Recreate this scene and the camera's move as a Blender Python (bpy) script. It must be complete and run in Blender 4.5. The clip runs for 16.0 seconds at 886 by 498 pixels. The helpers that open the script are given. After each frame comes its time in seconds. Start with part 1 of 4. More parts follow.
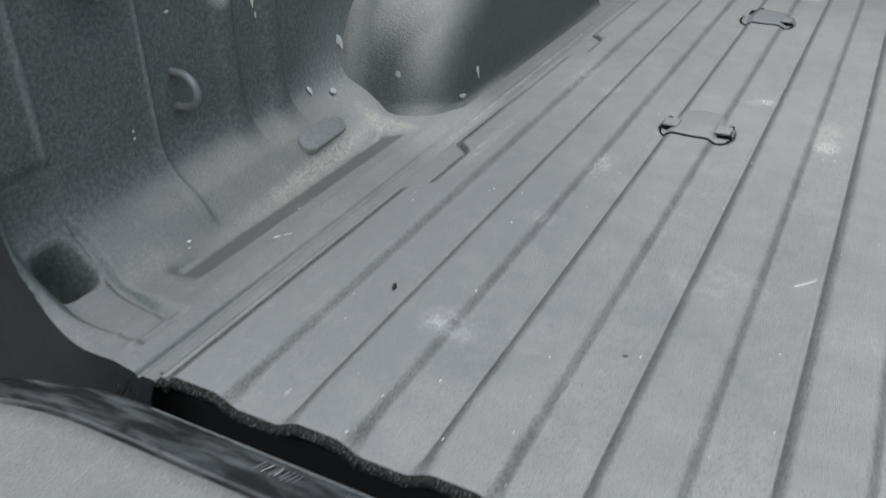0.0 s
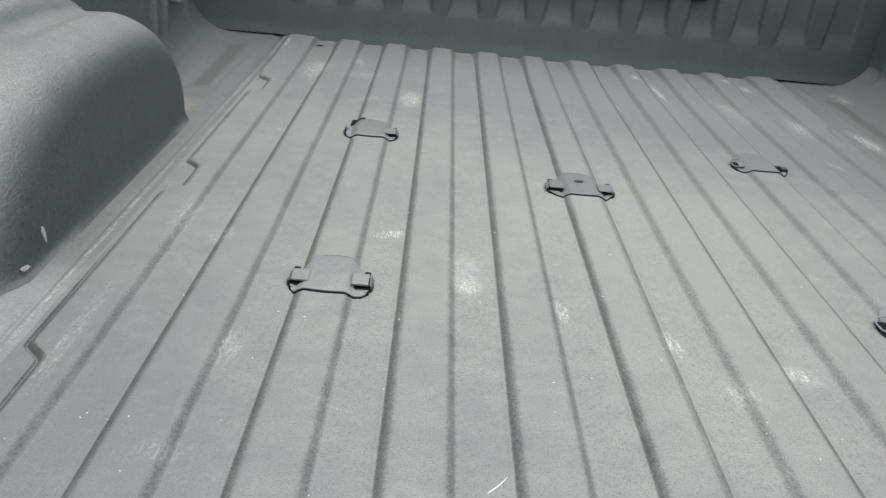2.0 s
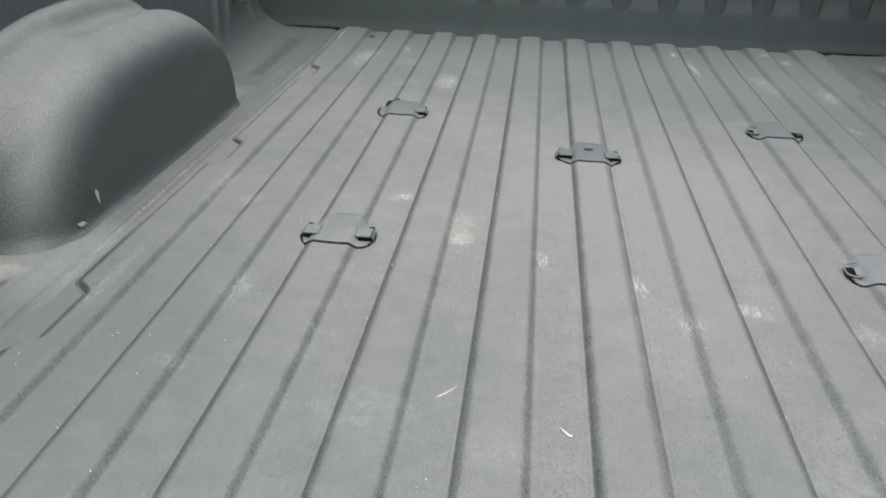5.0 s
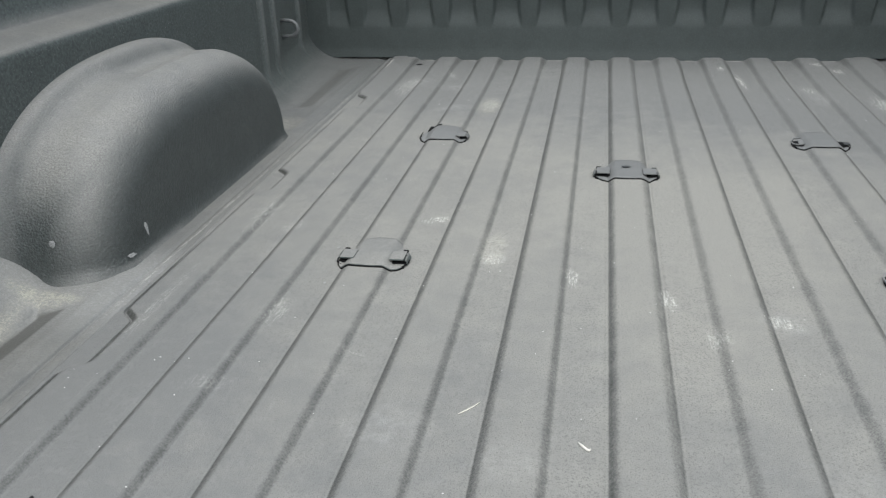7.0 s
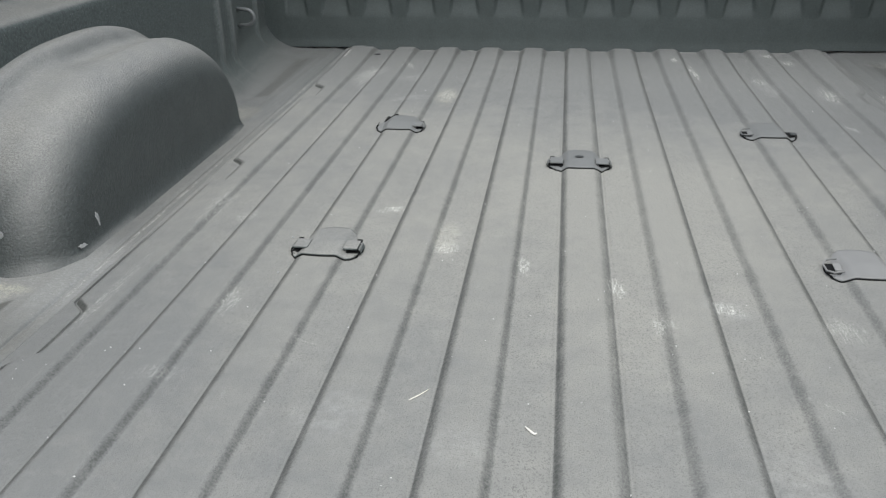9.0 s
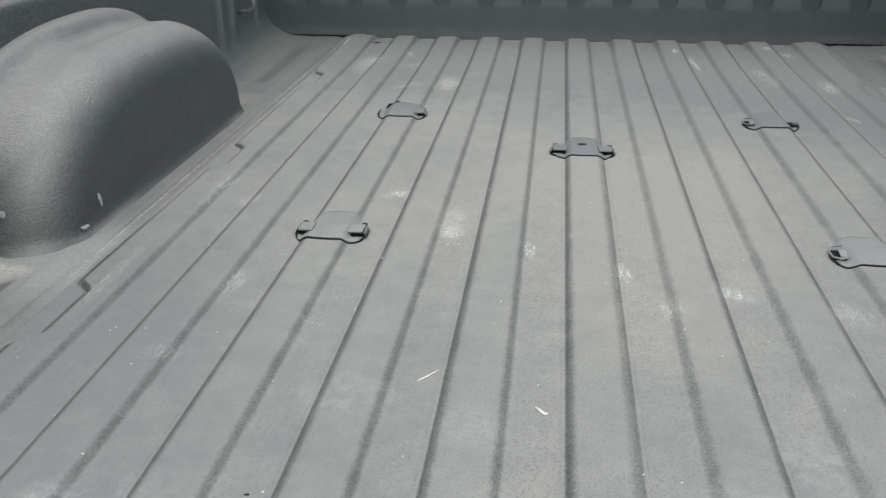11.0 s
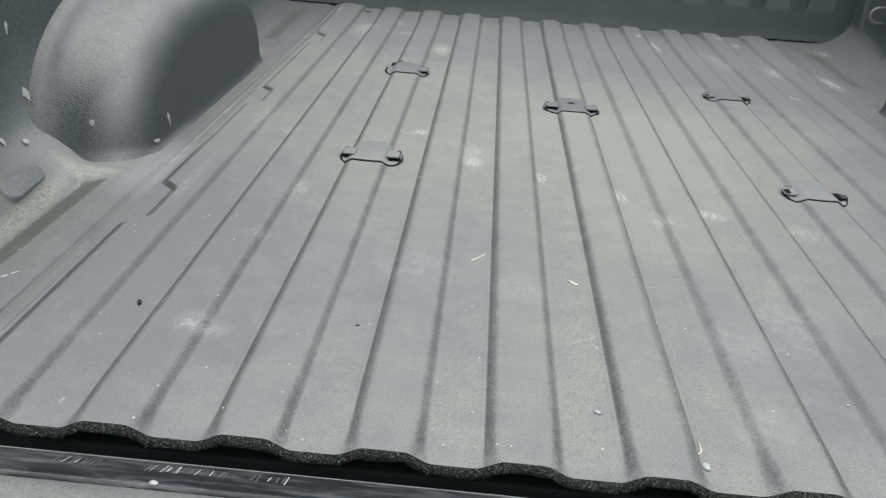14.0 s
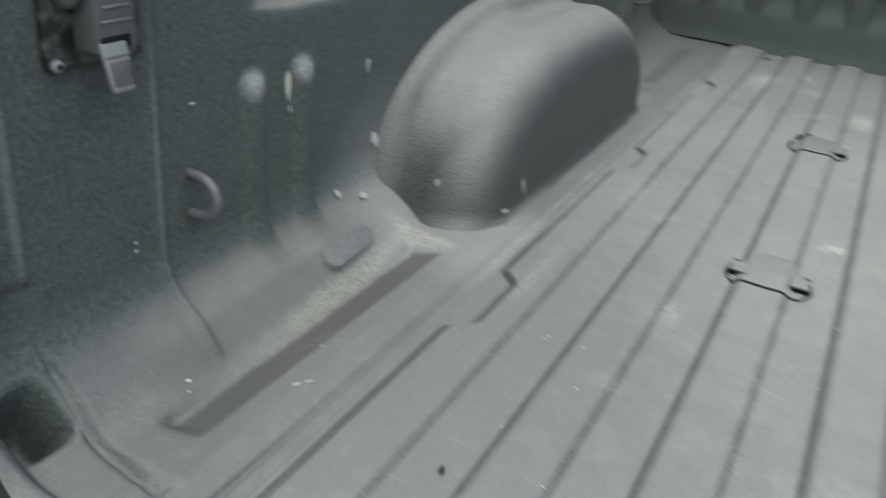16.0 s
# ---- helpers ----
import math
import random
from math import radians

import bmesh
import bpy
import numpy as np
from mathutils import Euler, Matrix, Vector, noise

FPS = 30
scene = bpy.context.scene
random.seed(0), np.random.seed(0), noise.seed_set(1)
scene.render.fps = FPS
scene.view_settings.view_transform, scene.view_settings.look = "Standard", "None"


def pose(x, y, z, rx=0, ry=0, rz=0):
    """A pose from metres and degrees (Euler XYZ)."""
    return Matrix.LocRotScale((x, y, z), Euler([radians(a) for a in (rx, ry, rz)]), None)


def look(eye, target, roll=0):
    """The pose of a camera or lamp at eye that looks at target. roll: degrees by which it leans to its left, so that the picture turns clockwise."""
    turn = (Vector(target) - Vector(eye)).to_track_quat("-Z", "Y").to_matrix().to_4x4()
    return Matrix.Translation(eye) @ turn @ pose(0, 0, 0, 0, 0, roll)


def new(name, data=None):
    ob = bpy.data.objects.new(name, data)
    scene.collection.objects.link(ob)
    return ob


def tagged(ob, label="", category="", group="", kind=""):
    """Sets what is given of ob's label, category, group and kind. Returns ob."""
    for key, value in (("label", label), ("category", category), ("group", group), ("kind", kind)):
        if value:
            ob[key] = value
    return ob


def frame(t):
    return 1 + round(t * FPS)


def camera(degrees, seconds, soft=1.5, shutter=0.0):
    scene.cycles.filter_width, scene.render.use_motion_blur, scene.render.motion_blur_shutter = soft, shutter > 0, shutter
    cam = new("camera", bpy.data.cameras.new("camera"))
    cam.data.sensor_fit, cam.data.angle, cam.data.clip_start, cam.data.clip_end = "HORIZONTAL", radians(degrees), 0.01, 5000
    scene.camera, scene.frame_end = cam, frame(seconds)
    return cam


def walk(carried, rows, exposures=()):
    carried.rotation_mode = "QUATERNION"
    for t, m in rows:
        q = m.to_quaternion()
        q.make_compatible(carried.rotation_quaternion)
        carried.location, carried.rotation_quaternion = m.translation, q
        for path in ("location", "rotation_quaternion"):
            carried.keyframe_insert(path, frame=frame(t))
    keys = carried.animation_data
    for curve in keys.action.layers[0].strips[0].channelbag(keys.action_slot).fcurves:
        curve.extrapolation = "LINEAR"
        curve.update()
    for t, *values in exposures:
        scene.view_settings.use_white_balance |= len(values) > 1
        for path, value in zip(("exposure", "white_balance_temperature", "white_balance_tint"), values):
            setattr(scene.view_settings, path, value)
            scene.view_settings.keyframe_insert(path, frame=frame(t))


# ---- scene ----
cam = camera(55.6, 16.0, soft=1.25, shutter=0.3)
PATH = [
    (0, (-0.155, -1.444, 0.44), (-0.963, 0.071, -0.586), -0.8),
    (0.2, (-0.141, -1.393, 0.444), (-1.024, 0.107, -0.541), -0.5),
    (0.5, (-0.174, -1.321, 0.431), (-1.139, 0.178, -0.475), -0.3),
    (0.8, (-0.185, -1.266, 0.436), (-1.077, 0.293, -0.443), 0.8),
    (1, (-0.199, -1.244, 0.431), (-0.884, 0.423, -0.437), 1.3),
    (1.2, (-0.21, -1.23, 0.434), (-0.68, 0.511, -0.43), 2.3),
    (1.5, (-0.235, -1.23, 0.445), (-0.405, 0.575, -0.401), 4.6),
    (1.8, (-0.247, -1.227, 0.458), (-0.258, 0.582, -0.394), 5.8),
    (2, (-0.244, -1.225, 0.454), (-0.19, 0.585, -0.396), 5.6),
    (2.3, (-0.228, -1.22, 0.445), (-0.1681, 0.5394, -0.3923), 3.96),
    (2.5, (-0.214, -1.219, 0.443), (-0.146, 0.579, -0.43), 3.4),
    (2.7, (-0.202, -1.219, 0.443), (-0.0896, 0.5252, -0.4212), 4.22),
    (3, (-0.194, -1.221, 0.444), (-0.022, 0.562, -0.445), 4.5),
    (3.2, (-0.195, -1.224, 0.447), (-0.0208, 0.5164, -0.4161), 5.52),
    (3.5, (-0.196, -1.233, 0.45), (-0.043, 0.548, -0.448), 6),
    (3.7, (-0.195, -1.244, 0.448), (-0.0697, 0.5037, -0.4076), 6.68),
    (4, (-0.186, -1.269, 0.444), (-0.075, 0.525, -0.433), 6.4),
    (4.2, (-0.166, -1.291, 0.444), (-0.0765, 0.4607, -0.4089), 6.17),
    (4.5, (-0.128, -1.321, 0.445), (-0.159, 0.464, -0.455), 4.2),
    (4.7, (-0.114, -1.334, 0.449), (-0.2342, 0.4039, -0.4266), 3.02),
    (5, (-0.108, -1.347, 0.465), (-0.286, 0.444, -0.406), 1.8),
    (5.2, (-0.108, -1.353, 0.476), (-0.328, 0.456, -0.349), 1.2),
    (7.3, (-0.047, -1.362, 0.471), (-0.396, 0.429, -0.349), -2.1),
    (7.5, (-0.044, -1.363, 0.472), (-0.345, 0.434, -0.354), -1.5),
    (7.7, (-0.042, -1.365, 0.473), (-0.2904, 0.3901, -0.3399), -0.89),
    (8, (-0.039, -1.368, 0.473), (-0.284, 0.434, -0.359), -0.9),
    (8.2, (-0.038, -1.369, 0.473), (-0.2833, 0.3853, -0.3412), -0.82),
    (8.5, (-0.038, -1.37, 0.474), (-0.306, 0.425, -0.365), -1.3),
    (10.8, (-0.048, -1.362, 0.463), (-0.281, 0.433, -0.386), -0.6),
    (11, (-0.057, -1.374, 0.459), (-0.299, 0.419, -0.395), -0.5),
    (11.2, (-0.071, -1.391, 0.461), (-0.3207, 0.3501, -0.3808), -0.38),
    (11.5, (-0.097, -1.423, 0.465), (-0.356, 0.367, -0.39), 0.4),
    (11.7, (-0.116, -1.454, 0.463), (-0.3641, 0.2875, -0.3792), 0.77),
    (12, (-0.14, -1.503, 0.456), (-0.382, 0.288, -0.401), 1.2),
    (12.2, (-0.15, -1.529, 0.454), (-0.3515, 0.2263, -0.3715), 1.7),
    (12.5, (-0.158, -1.553, 0.453), (-0.29, 0.252, -0.398), 2.6),
    (12.7, (-0.16, -1.561, 0.45), (-0.2518, 0.2057, -0.3713), 2.81),
    (13, (-0.162, -1.566, 0.446), (-0.249, 0.244, -0.402), 3.1),
    (13.2, (-0.166, -1.571, 0.446), (-0.2419, 0.1954, -0.3774), 3.36),
    (13.5, (-0.173, -1.585, 0.446), (-0.252, 0.221, -0.41), 3.1),
    (13.7, (-0.175, -1.601, 0.446), (-0.2422, 0.1593, -0.3914), 3.24),
    (14, (-0.177, -1.615, 0.444), (-0.24, 0.189, -0.418), 4.3),
    (14.2, (-0.18, -1.613, 0.44), (-0.2419, 0.1508, -0.3908), 4.07),
    (14.5, (-0.19, -1.603, 0.434), (-0.241, 0.202, -0.427), 4.7),
    (14.7, (-0.203, -1.595, 0.434), (-0.2486, 0.1651, -0.4045), 4.1),
    (15, (-0.225, -1.571, 0.437), (-0.278, 0.226, -0.439), 5.8),
    (15.2, (-0.239, -1.542, 0.441), (-0.3018, 0.2092, -0.4144), 6.02),
    (15.5, (-0.258, -1.479, 0.44), (-0.459, 0.3, -0.45), 7),
    (15.7, (-0.271, -1.422, 0.445), (-0.687, 0.312, -0.461), 5.7),
    (16, (-0.312, -1.335, 0.445), (-1.077, 0.276, -0.46), 5.8),
]
walk(cam, [(t, look(e, a, r)) for t, e, a, r in PATH],
     exposures=[(0.0, 0.00, 6150, 9.5), (0.5, 0.27, 6200, 9.0), (1.0, 0.36, 6250, 9.0), (2.0, 0.24, 6400, 8.4), (3.5, -0.04, 6450, 8), (5.0, 0.04, 6380, 8.2), (8.0, 0.06, 6460, 8.6), (11.5, 0.06, 6440, 8.6), (14.5, 0.15, 6420, 8.8), (15.4, 0.14, 6420, 7), (16.0, 0.08, 6380, 5.4)])

# ---- world, sun, exposure ----
world = bpy.data.worlds.new("overcast_sky")
scene.world = world
world.use_nodes = True
wn = world.node_tree
sky = wn.nodes.new("ShaderNodeTexSky")
sky.sky_type = 'NISHITA'
sky.sun_disc = False
sky.sun_elevation = radians(72)
sky.sun_rotation = radians(195)
wn.links.new(sky.outputs["Color"], wn.nodes["Background"].inputs["Color"])
wn.nodes["Background"].inputs["Strength"].default_value = 0.08

sun = new("sun", bpy.data.lights.new("sun", 'SUN'))
sun.data.energy = 4.6
sun.data.angle = radians(110)
sun.data.color = (1.0, 0.98, 0.95)
sun.matrix_world = look((0.25, -1.1, 3.0), (0, 0, 0))
scene.view_settings.exposure = 0.0


# ---- materials ----
def node_mat(name):
    m = bpy.data.materials.new(name)
    m.use_nodes = True
    return m, m.node_tree.nodes, m.node_tree.links, m.node_tree.nodes["Principled BSDF"]


def mixc(nt, fac, a, b, mode='MIX'):
    n = nt.nodes.new("ShaderNodeMix")
    n.data_type, n.blend_type = 'RGBA', mode
    for sock, val in ((n.inputs[0], fac), (n.inputs[6], a), (n.inputs[7], b)):
        if isinstance(val, (int, float)):
            sock.default_value = val
        elif isinstance(val, tuple):
            sock.default_value = (*val, 1.0)
        else:
            nt.links.new(val, sock)
    return n.outputs[2]


def math_node(nt, op, a, b=0.0, c=0.0, clamp=False):
    n = nt.nodes.new("ShaderNodeMath")
    n.operation, n.use_clamp = op, clamp
    for sock, val in zip(n.inputs, (a, b, c)):
        if isinstance(val, (int, float)):
            sock.default_value = val
        else:
            nt.links.new(val, sock)
    return n.outputs[0]


def noise_node(nt, vec, scale, detail=3.0, rough=0.55):
    n = nt.nodes.new("ShaderNodeTexNoise")
    n.inputs["Scale"].default_value = scale
    n.inputs["Detail"].default_value = detail
    n.inputs["Roughness"].default_value = rough
    nt.links.new(vec, n.inputs["Vector"])
    return n.outputs[0]


def ramp(nt, val, lo, hi):
    n = nt.nodes.new("ShaderNodeMapRange")
    n.inputs[1].default_value, n.inputs[2].default_value = lo, hi
    nt.links.new(val, n.inputs[0])
    return n.outputs[0]


def spot(nt, vec, x, y, rx, ry, turn=0.0):
    """A soft-edged round mark on the plan, 1 at its middle."""
    mp = nt.nodes.new("ShaderNodeMapping")
    mp.vector_type = 'TEXTURE'
    mp.inputs["Location"].default_value = (x, y, 0)
    mp.inputs["Rotation"].default_value = (0, 0, radians(turn))
    mp.inputs["Scale"].default_value = (rx, ry, 1000)
    nt.links.new(vec, mp.inputs["Vector"])
    ln = nt.nodes.new("ShaderNodeVectorMath")
    ln.operation = 'LENGTH'
    nt.links.new(mp.outputs[0], ln.inputs[0])
    return math_node(nt, 'SUBTRACT', 1.0, ln.outputs["Value"], clamp=True)


def liner(name, grain=1.0, marks=(), sand=(), film=1.0, dark_bands=(), speck=0.3, slope=(0.42, 0.86), pale_spots=(), rough=0.6, zones=(), bare=(0.064, 0.077, 0.074), dark=0.6, gloss=0.4, scuff=0.0, soft=(), pebble=1.0, wavy=0.2, fringe=0.0, rim=0, blotch=1.0, mottle=1.0, pits=(0.43, 0.63), tone=1.0, thin=()):
    """Charcoal sprayed liner: pebbled relief, pale dust and painted shading by slope, chalky scuffs."""
    m, nodes, links, bsdf = node_mat(name)
    nt = m.node_tree
    co = nodes.new("ShaderNodeTexCoord").outputs["Object"]
    big = noise_node(nt, co, 3.5, 4.0)
    mid = noise_node(nt, co, 24.0, 5.0, 0.65)
    fine = noise_node(nt, co, 560.0, 3.0, 0.7)
    streak = nodes.new("ShaderNodeMapping")
    streak.inputs["Scale"].default_value = (110, 12, 30)
    links.new(co, streak.inputs["Vector"])
    lines = noise_node(nt, streak.outputs[0], 1.0, 4.0, 0.6)
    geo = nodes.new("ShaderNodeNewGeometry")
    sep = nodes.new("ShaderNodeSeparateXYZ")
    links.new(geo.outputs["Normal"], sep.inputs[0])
    # pale by slope: dust on level faces, with shade on steep ones painted in
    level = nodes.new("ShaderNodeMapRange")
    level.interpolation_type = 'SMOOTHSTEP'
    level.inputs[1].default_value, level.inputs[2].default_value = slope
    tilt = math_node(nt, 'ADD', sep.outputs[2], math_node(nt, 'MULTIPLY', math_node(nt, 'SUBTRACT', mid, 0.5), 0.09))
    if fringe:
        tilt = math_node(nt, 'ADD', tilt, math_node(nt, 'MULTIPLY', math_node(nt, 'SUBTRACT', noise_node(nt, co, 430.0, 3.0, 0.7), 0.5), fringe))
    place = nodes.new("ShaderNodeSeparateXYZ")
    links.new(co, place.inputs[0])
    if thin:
        # shifts how far the pale slope colour reaches towards the bed ends, by side
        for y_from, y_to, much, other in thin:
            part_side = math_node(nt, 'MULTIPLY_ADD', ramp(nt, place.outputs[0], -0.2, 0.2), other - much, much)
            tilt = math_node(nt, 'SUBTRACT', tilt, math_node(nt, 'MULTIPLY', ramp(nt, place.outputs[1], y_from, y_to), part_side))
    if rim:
        # darker crown next to the fillet
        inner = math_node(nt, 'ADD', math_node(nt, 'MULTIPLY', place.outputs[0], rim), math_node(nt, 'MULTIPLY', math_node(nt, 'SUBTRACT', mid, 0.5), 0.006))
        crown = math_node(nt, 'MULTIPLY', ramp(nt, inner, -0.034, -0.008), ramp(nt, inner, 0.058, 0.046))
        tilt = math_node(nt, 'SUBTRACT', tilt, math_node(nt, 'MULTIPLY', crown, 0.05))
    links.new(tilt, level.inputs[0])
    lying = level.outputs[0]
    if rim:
        # pale band along the fillet against the wall
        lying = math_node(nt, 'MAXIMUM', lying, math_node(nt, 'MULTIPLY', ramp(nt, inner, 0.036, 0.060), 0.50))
        # bright band over the rounded shoulder, painted like a highlight, weaker on steep faces
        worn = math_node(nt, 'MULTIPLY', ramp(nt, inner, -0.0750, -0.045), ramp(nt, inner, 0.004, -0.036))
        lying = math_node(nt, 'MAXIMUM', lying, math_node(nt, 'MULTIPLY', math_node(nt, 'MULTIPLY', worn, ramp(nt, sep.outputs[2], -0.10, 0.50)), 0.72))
    spread = math_node(nt, 'ADD', math_node(nt, 'MULTIPLY', big, 0.6), math_node(nt, 'MULTIPLY', mid, 0.5))
    for x, y, rx, ry, much in zones:
        spread = math_node(nt, 'ADD', spread, math_node(nt, 'MULTIPLY', spot(nt, co, x, y, rx, ry), much))
    patch = ramp(nt, spread, 0.36, 0.80)
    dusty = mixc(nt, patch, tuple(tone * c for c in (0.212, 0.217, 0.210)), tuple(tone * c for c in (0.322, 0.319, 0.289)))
    dusty = mixc(nt, math_node(nt, 'MULTIPLY', ramp(nt, lines, 0.60, 0.82), 0.30 * blotch), dusty, (0.40, 0.40, 0.38))
    smear = noise_node(nt, co, 75.0, 6.0, 0.75)
    dusty = mixc(nt, math_node(nt, 'MULTIPLY', ramp(nt, smear, 0.52, 0.72), 0.35 * blotch), dusty, (0.38, 0.38, 0.36))
    dusty = mixc(nt, math_node(nt, 'MULTIPLY', ramp(nt, smear, 0.46, 0.30), 0.30 * blotch), dusty, (0.17, 0.175, 0.172))
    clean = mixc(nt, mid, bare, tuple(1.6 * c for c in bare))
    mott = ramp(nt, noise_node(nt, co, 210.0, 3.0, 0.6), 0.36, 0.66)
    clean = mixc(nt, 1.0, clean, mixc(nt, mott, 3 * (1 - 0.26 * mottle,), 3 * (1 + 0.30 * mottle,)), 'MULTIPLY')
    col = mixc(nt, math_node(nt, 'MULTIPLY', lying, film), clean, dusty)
    grainy = math_node(nt, 'ADD', math_node(nt, 'MULTIPLY_ADD', ramp(nt, spread, 0.40, 0.66), 0.5, 0.55), math_node(nt, 'MULTIPLY', math_node(nt, 'MULTIPLY', ramp(nt, spread, 0.54, 0.26), ramp(nt, place.outputs[1], -0.2, 0.3)), 0.95))
    col = mixc(nt, math_node(nt, 'MULTIPLY', math_node(nt, 'MULTIPLY', ramp(nt, fine, *pits), dark), grainy), col, (0.07, 0.073, 0.072))
    # pale specks painted in for glints off the pebbled grain
    col = mixc(nt, math_node(nt, 'MULTIPLY', ramp(nt, noise_node(nt, co, 560.0, 3.0, 0.7), 0.62, 0.72), speck), col, (0.42, 0.42, 0.40))
    broken = ramp(nt, noise_node(nt, co, 230.0, 7.0, 0.85), 0.49, 0.59)
    gritty = ramp(nt, noise_node(nt, co, 300.0, 6.0, 0.85), 0.44, 0.60)
    # scuffs break up into strokes that cross one another
    strokes = None
    for turn, sx, sy in ((72, 330, 34), (-22, 280, 60)) if marks else ():
        mp = nodes.new("ShaderNodeMapping")
        mp.inputs["Rotation"].default_value = (0, 0, radians(turn))
        mp.inputs["Scale"].default_value = (sx, sy, 20)
        links.new(co, mp.inputs["Vector"])
        one = ramp(nt, noise_node(nt, mp.outputs[0], 1.0, 6.0, 0.8), 0.50, 0.64)
        strokes = one if strokes is None else math_node(nt, 'MAXIMUM', strokes, one)
    for x, y, rx, ry, turn, much in marks:
        sp = spot(nt, co, x, y, 1.15 * rx, 1.15 * ry, turn)
        worn = math_node(nt, 'ADD', math_node(nt, 'MULTIPLY', strokes, 0.65), math_node(nt, 'MULTIPLY', broken, 0.45))
        sp = ramp(nt, math_node(nt, 'MULTIPLY', ramp(nt, sp, 0.0, 0.75), worn), 0.18, 0.72)
        col = mixc(nt, math_node(nt, 'MULTIPLY', sp, much), col, (0.66, 0.66, 0.61))
    for x, y, rx, ry, turn, much in soft:
        sp = spot(nt, co, x, y, rx, ry, turn)
        sp = math_node(nt, 'MULTIPLY', ramp(nt, sp, 0.0, 0.8), math_node(nt, 'ADD', math_node(nt, 'MULTIPLY', ramp(nt, smear, 0.40, 0.64), 0.75), 0.05), clamp=True)
        col = mixc(nt, math_node(nt, 'MULTIPLY', sp, much), col, (0.52, 0.52, 0.50))
    # soft pale spots placed by y and z, whatever the x
    for y, z, ry, rz, much in pale_spots:
        mp = nodes.new("ShaderNodeMapping")
        mp.vector_type = 'TEXTURE'
        mp.inputs["Location"].default_value = (0, y, z)
        mp.inputs["Scale"].default_value = (1000, ry, rz)
        links.new(co, mp.inputs["Vector"])
        ln = nodes.new("ShaderNodeVectorMath")
        ln.operation = 'LENGTH'
        links.new(mp.outputs[0], ln.inputs[0])
        sp = math_node(nt, 'SUBTRACT', 1.0, ln.outputs["Value"], clamp=True)
        sp = math_node(nt, 'MULTIPLY', ramp(nt, sp, 0.0, 0.6), math_node(nt, 'ADD', math_node(nt, 'MULTIPLY', broken, 0.5), 0.5))
        col = mixc(nt, math_node(nt, 'MULTIPLY', sp, much), col, (0.50, 0.51, 0.50))
    for turn, lo in ((28, 0.655), (-52, 0.665)):
        mp = nodes.new("ShaderNodeMapping")
        mp.inputs["Rotation"].default_value = (0, 0, radians(turn))
        mp.inputs["Scale"].default_value = (340, 9, 20)
        links.new(co, mp.inputs["Vector"])
        thin = ramp(nt, noise_node(nt, mp.outputs[0], 1.0, 2.0, 0.5), lo, lo + 0.05)
        col = mixc(nt, math_node(nt, 'MULTIPLY', math_node(nt, 'MULTIPLY', thin, ramp(nt, mid, 0.45, 0.62)), scuff), col, (0.46, 0.46, 0.43))
    sxyz = nodes.new("ShaderNodeSeparateXYZ")
    links.new(co, sxyz.inputs[0])
    wob = math_node(nt, 'MULTIPLY', math_node(nt, 'SUBTRACT', mid, 0.5), 0.006)
    ax = math_node(nt, 'ADD', math_node(nt, 'ABSOLUTE', sxyz.outputs[0]), wob)
    yy = math_node(nt, 'ADD', sxyz.outputs[1], wob)
    # darker rectangles with slightly wavy edges
    for cx, hx, cy, hy, skew, much in dark_bands:
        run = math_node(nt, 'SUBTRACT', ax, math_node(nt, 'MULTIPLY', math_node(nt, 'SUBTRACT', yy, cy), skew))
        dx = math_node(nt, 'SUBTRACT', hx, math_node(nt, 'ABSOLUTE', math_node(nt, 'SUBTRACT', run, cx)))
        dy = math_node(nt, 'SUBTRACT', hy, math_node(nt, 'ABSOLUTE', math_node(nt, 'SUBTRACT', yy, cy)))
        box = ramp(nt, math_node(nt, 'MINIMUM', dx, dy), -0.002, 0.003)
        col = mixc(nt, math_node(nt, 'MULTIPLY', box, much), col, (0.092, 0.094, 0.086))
    for x, y, rx, ry, turn, much in sand:
        sp = spot(nt, co, x, y, rx, ry, turn)
        sp = math_node(nt, 'MULTIPLY', ramp(nt, sp, 0.0, 0.5), math_node(nt, 'MULTIPLY', math_node(nt, 'ADD', gritty, 0.08), ramp(nt, smear, 0.34, 0.54)), clamp=True)
        col = mixc(nt, math_node(nt, 'MULTIPLY', sp, much), col, (0.49, 0.475, 0.385))
    links.new(col, bsdf.inputs["Base Color"])
    bsdf.inputs["Roughness"].default_value = rough
    bsdf.inputs["Specular IOR Level"].default_value = gloss
    vor = nodes.new("ShaderNodeTexVoronoi")
    vor.inputs["Scale"].default_value = 240.0 * pebble
    links.new(co, vor.inputs["Vector"])
    peb = math_node(nt, 'ADD', math_node(nt, 'MULTIPLY', vor.outputs["Distance"], 0.6), noise_node(nt, co, 330.0 * pebble, 3.0))
    bump = nodes.new("ShaderNodeBump")
    bump.inputs["Strength"].default_value = 0.6
    bump.inputs["Distance"].default_value = 0.0012 * grain / pebble
    links.new(peb, bump.inputs["Height"])
    wave = nodes.new("ShaderNodeBump")
    wave.inputs["Strength"].default_value = wavy
    wave.inputs["Distance"].default_value = 0.004
    links.new(noise_node(nt, co, 14.0, 2.0), wave.inputs["Height"])
    links.new(wave.outputs[0], bump.inputs["Normal"])
    links.new(bump.outputs[0], bsdf.inputs["Normal"])
    return m


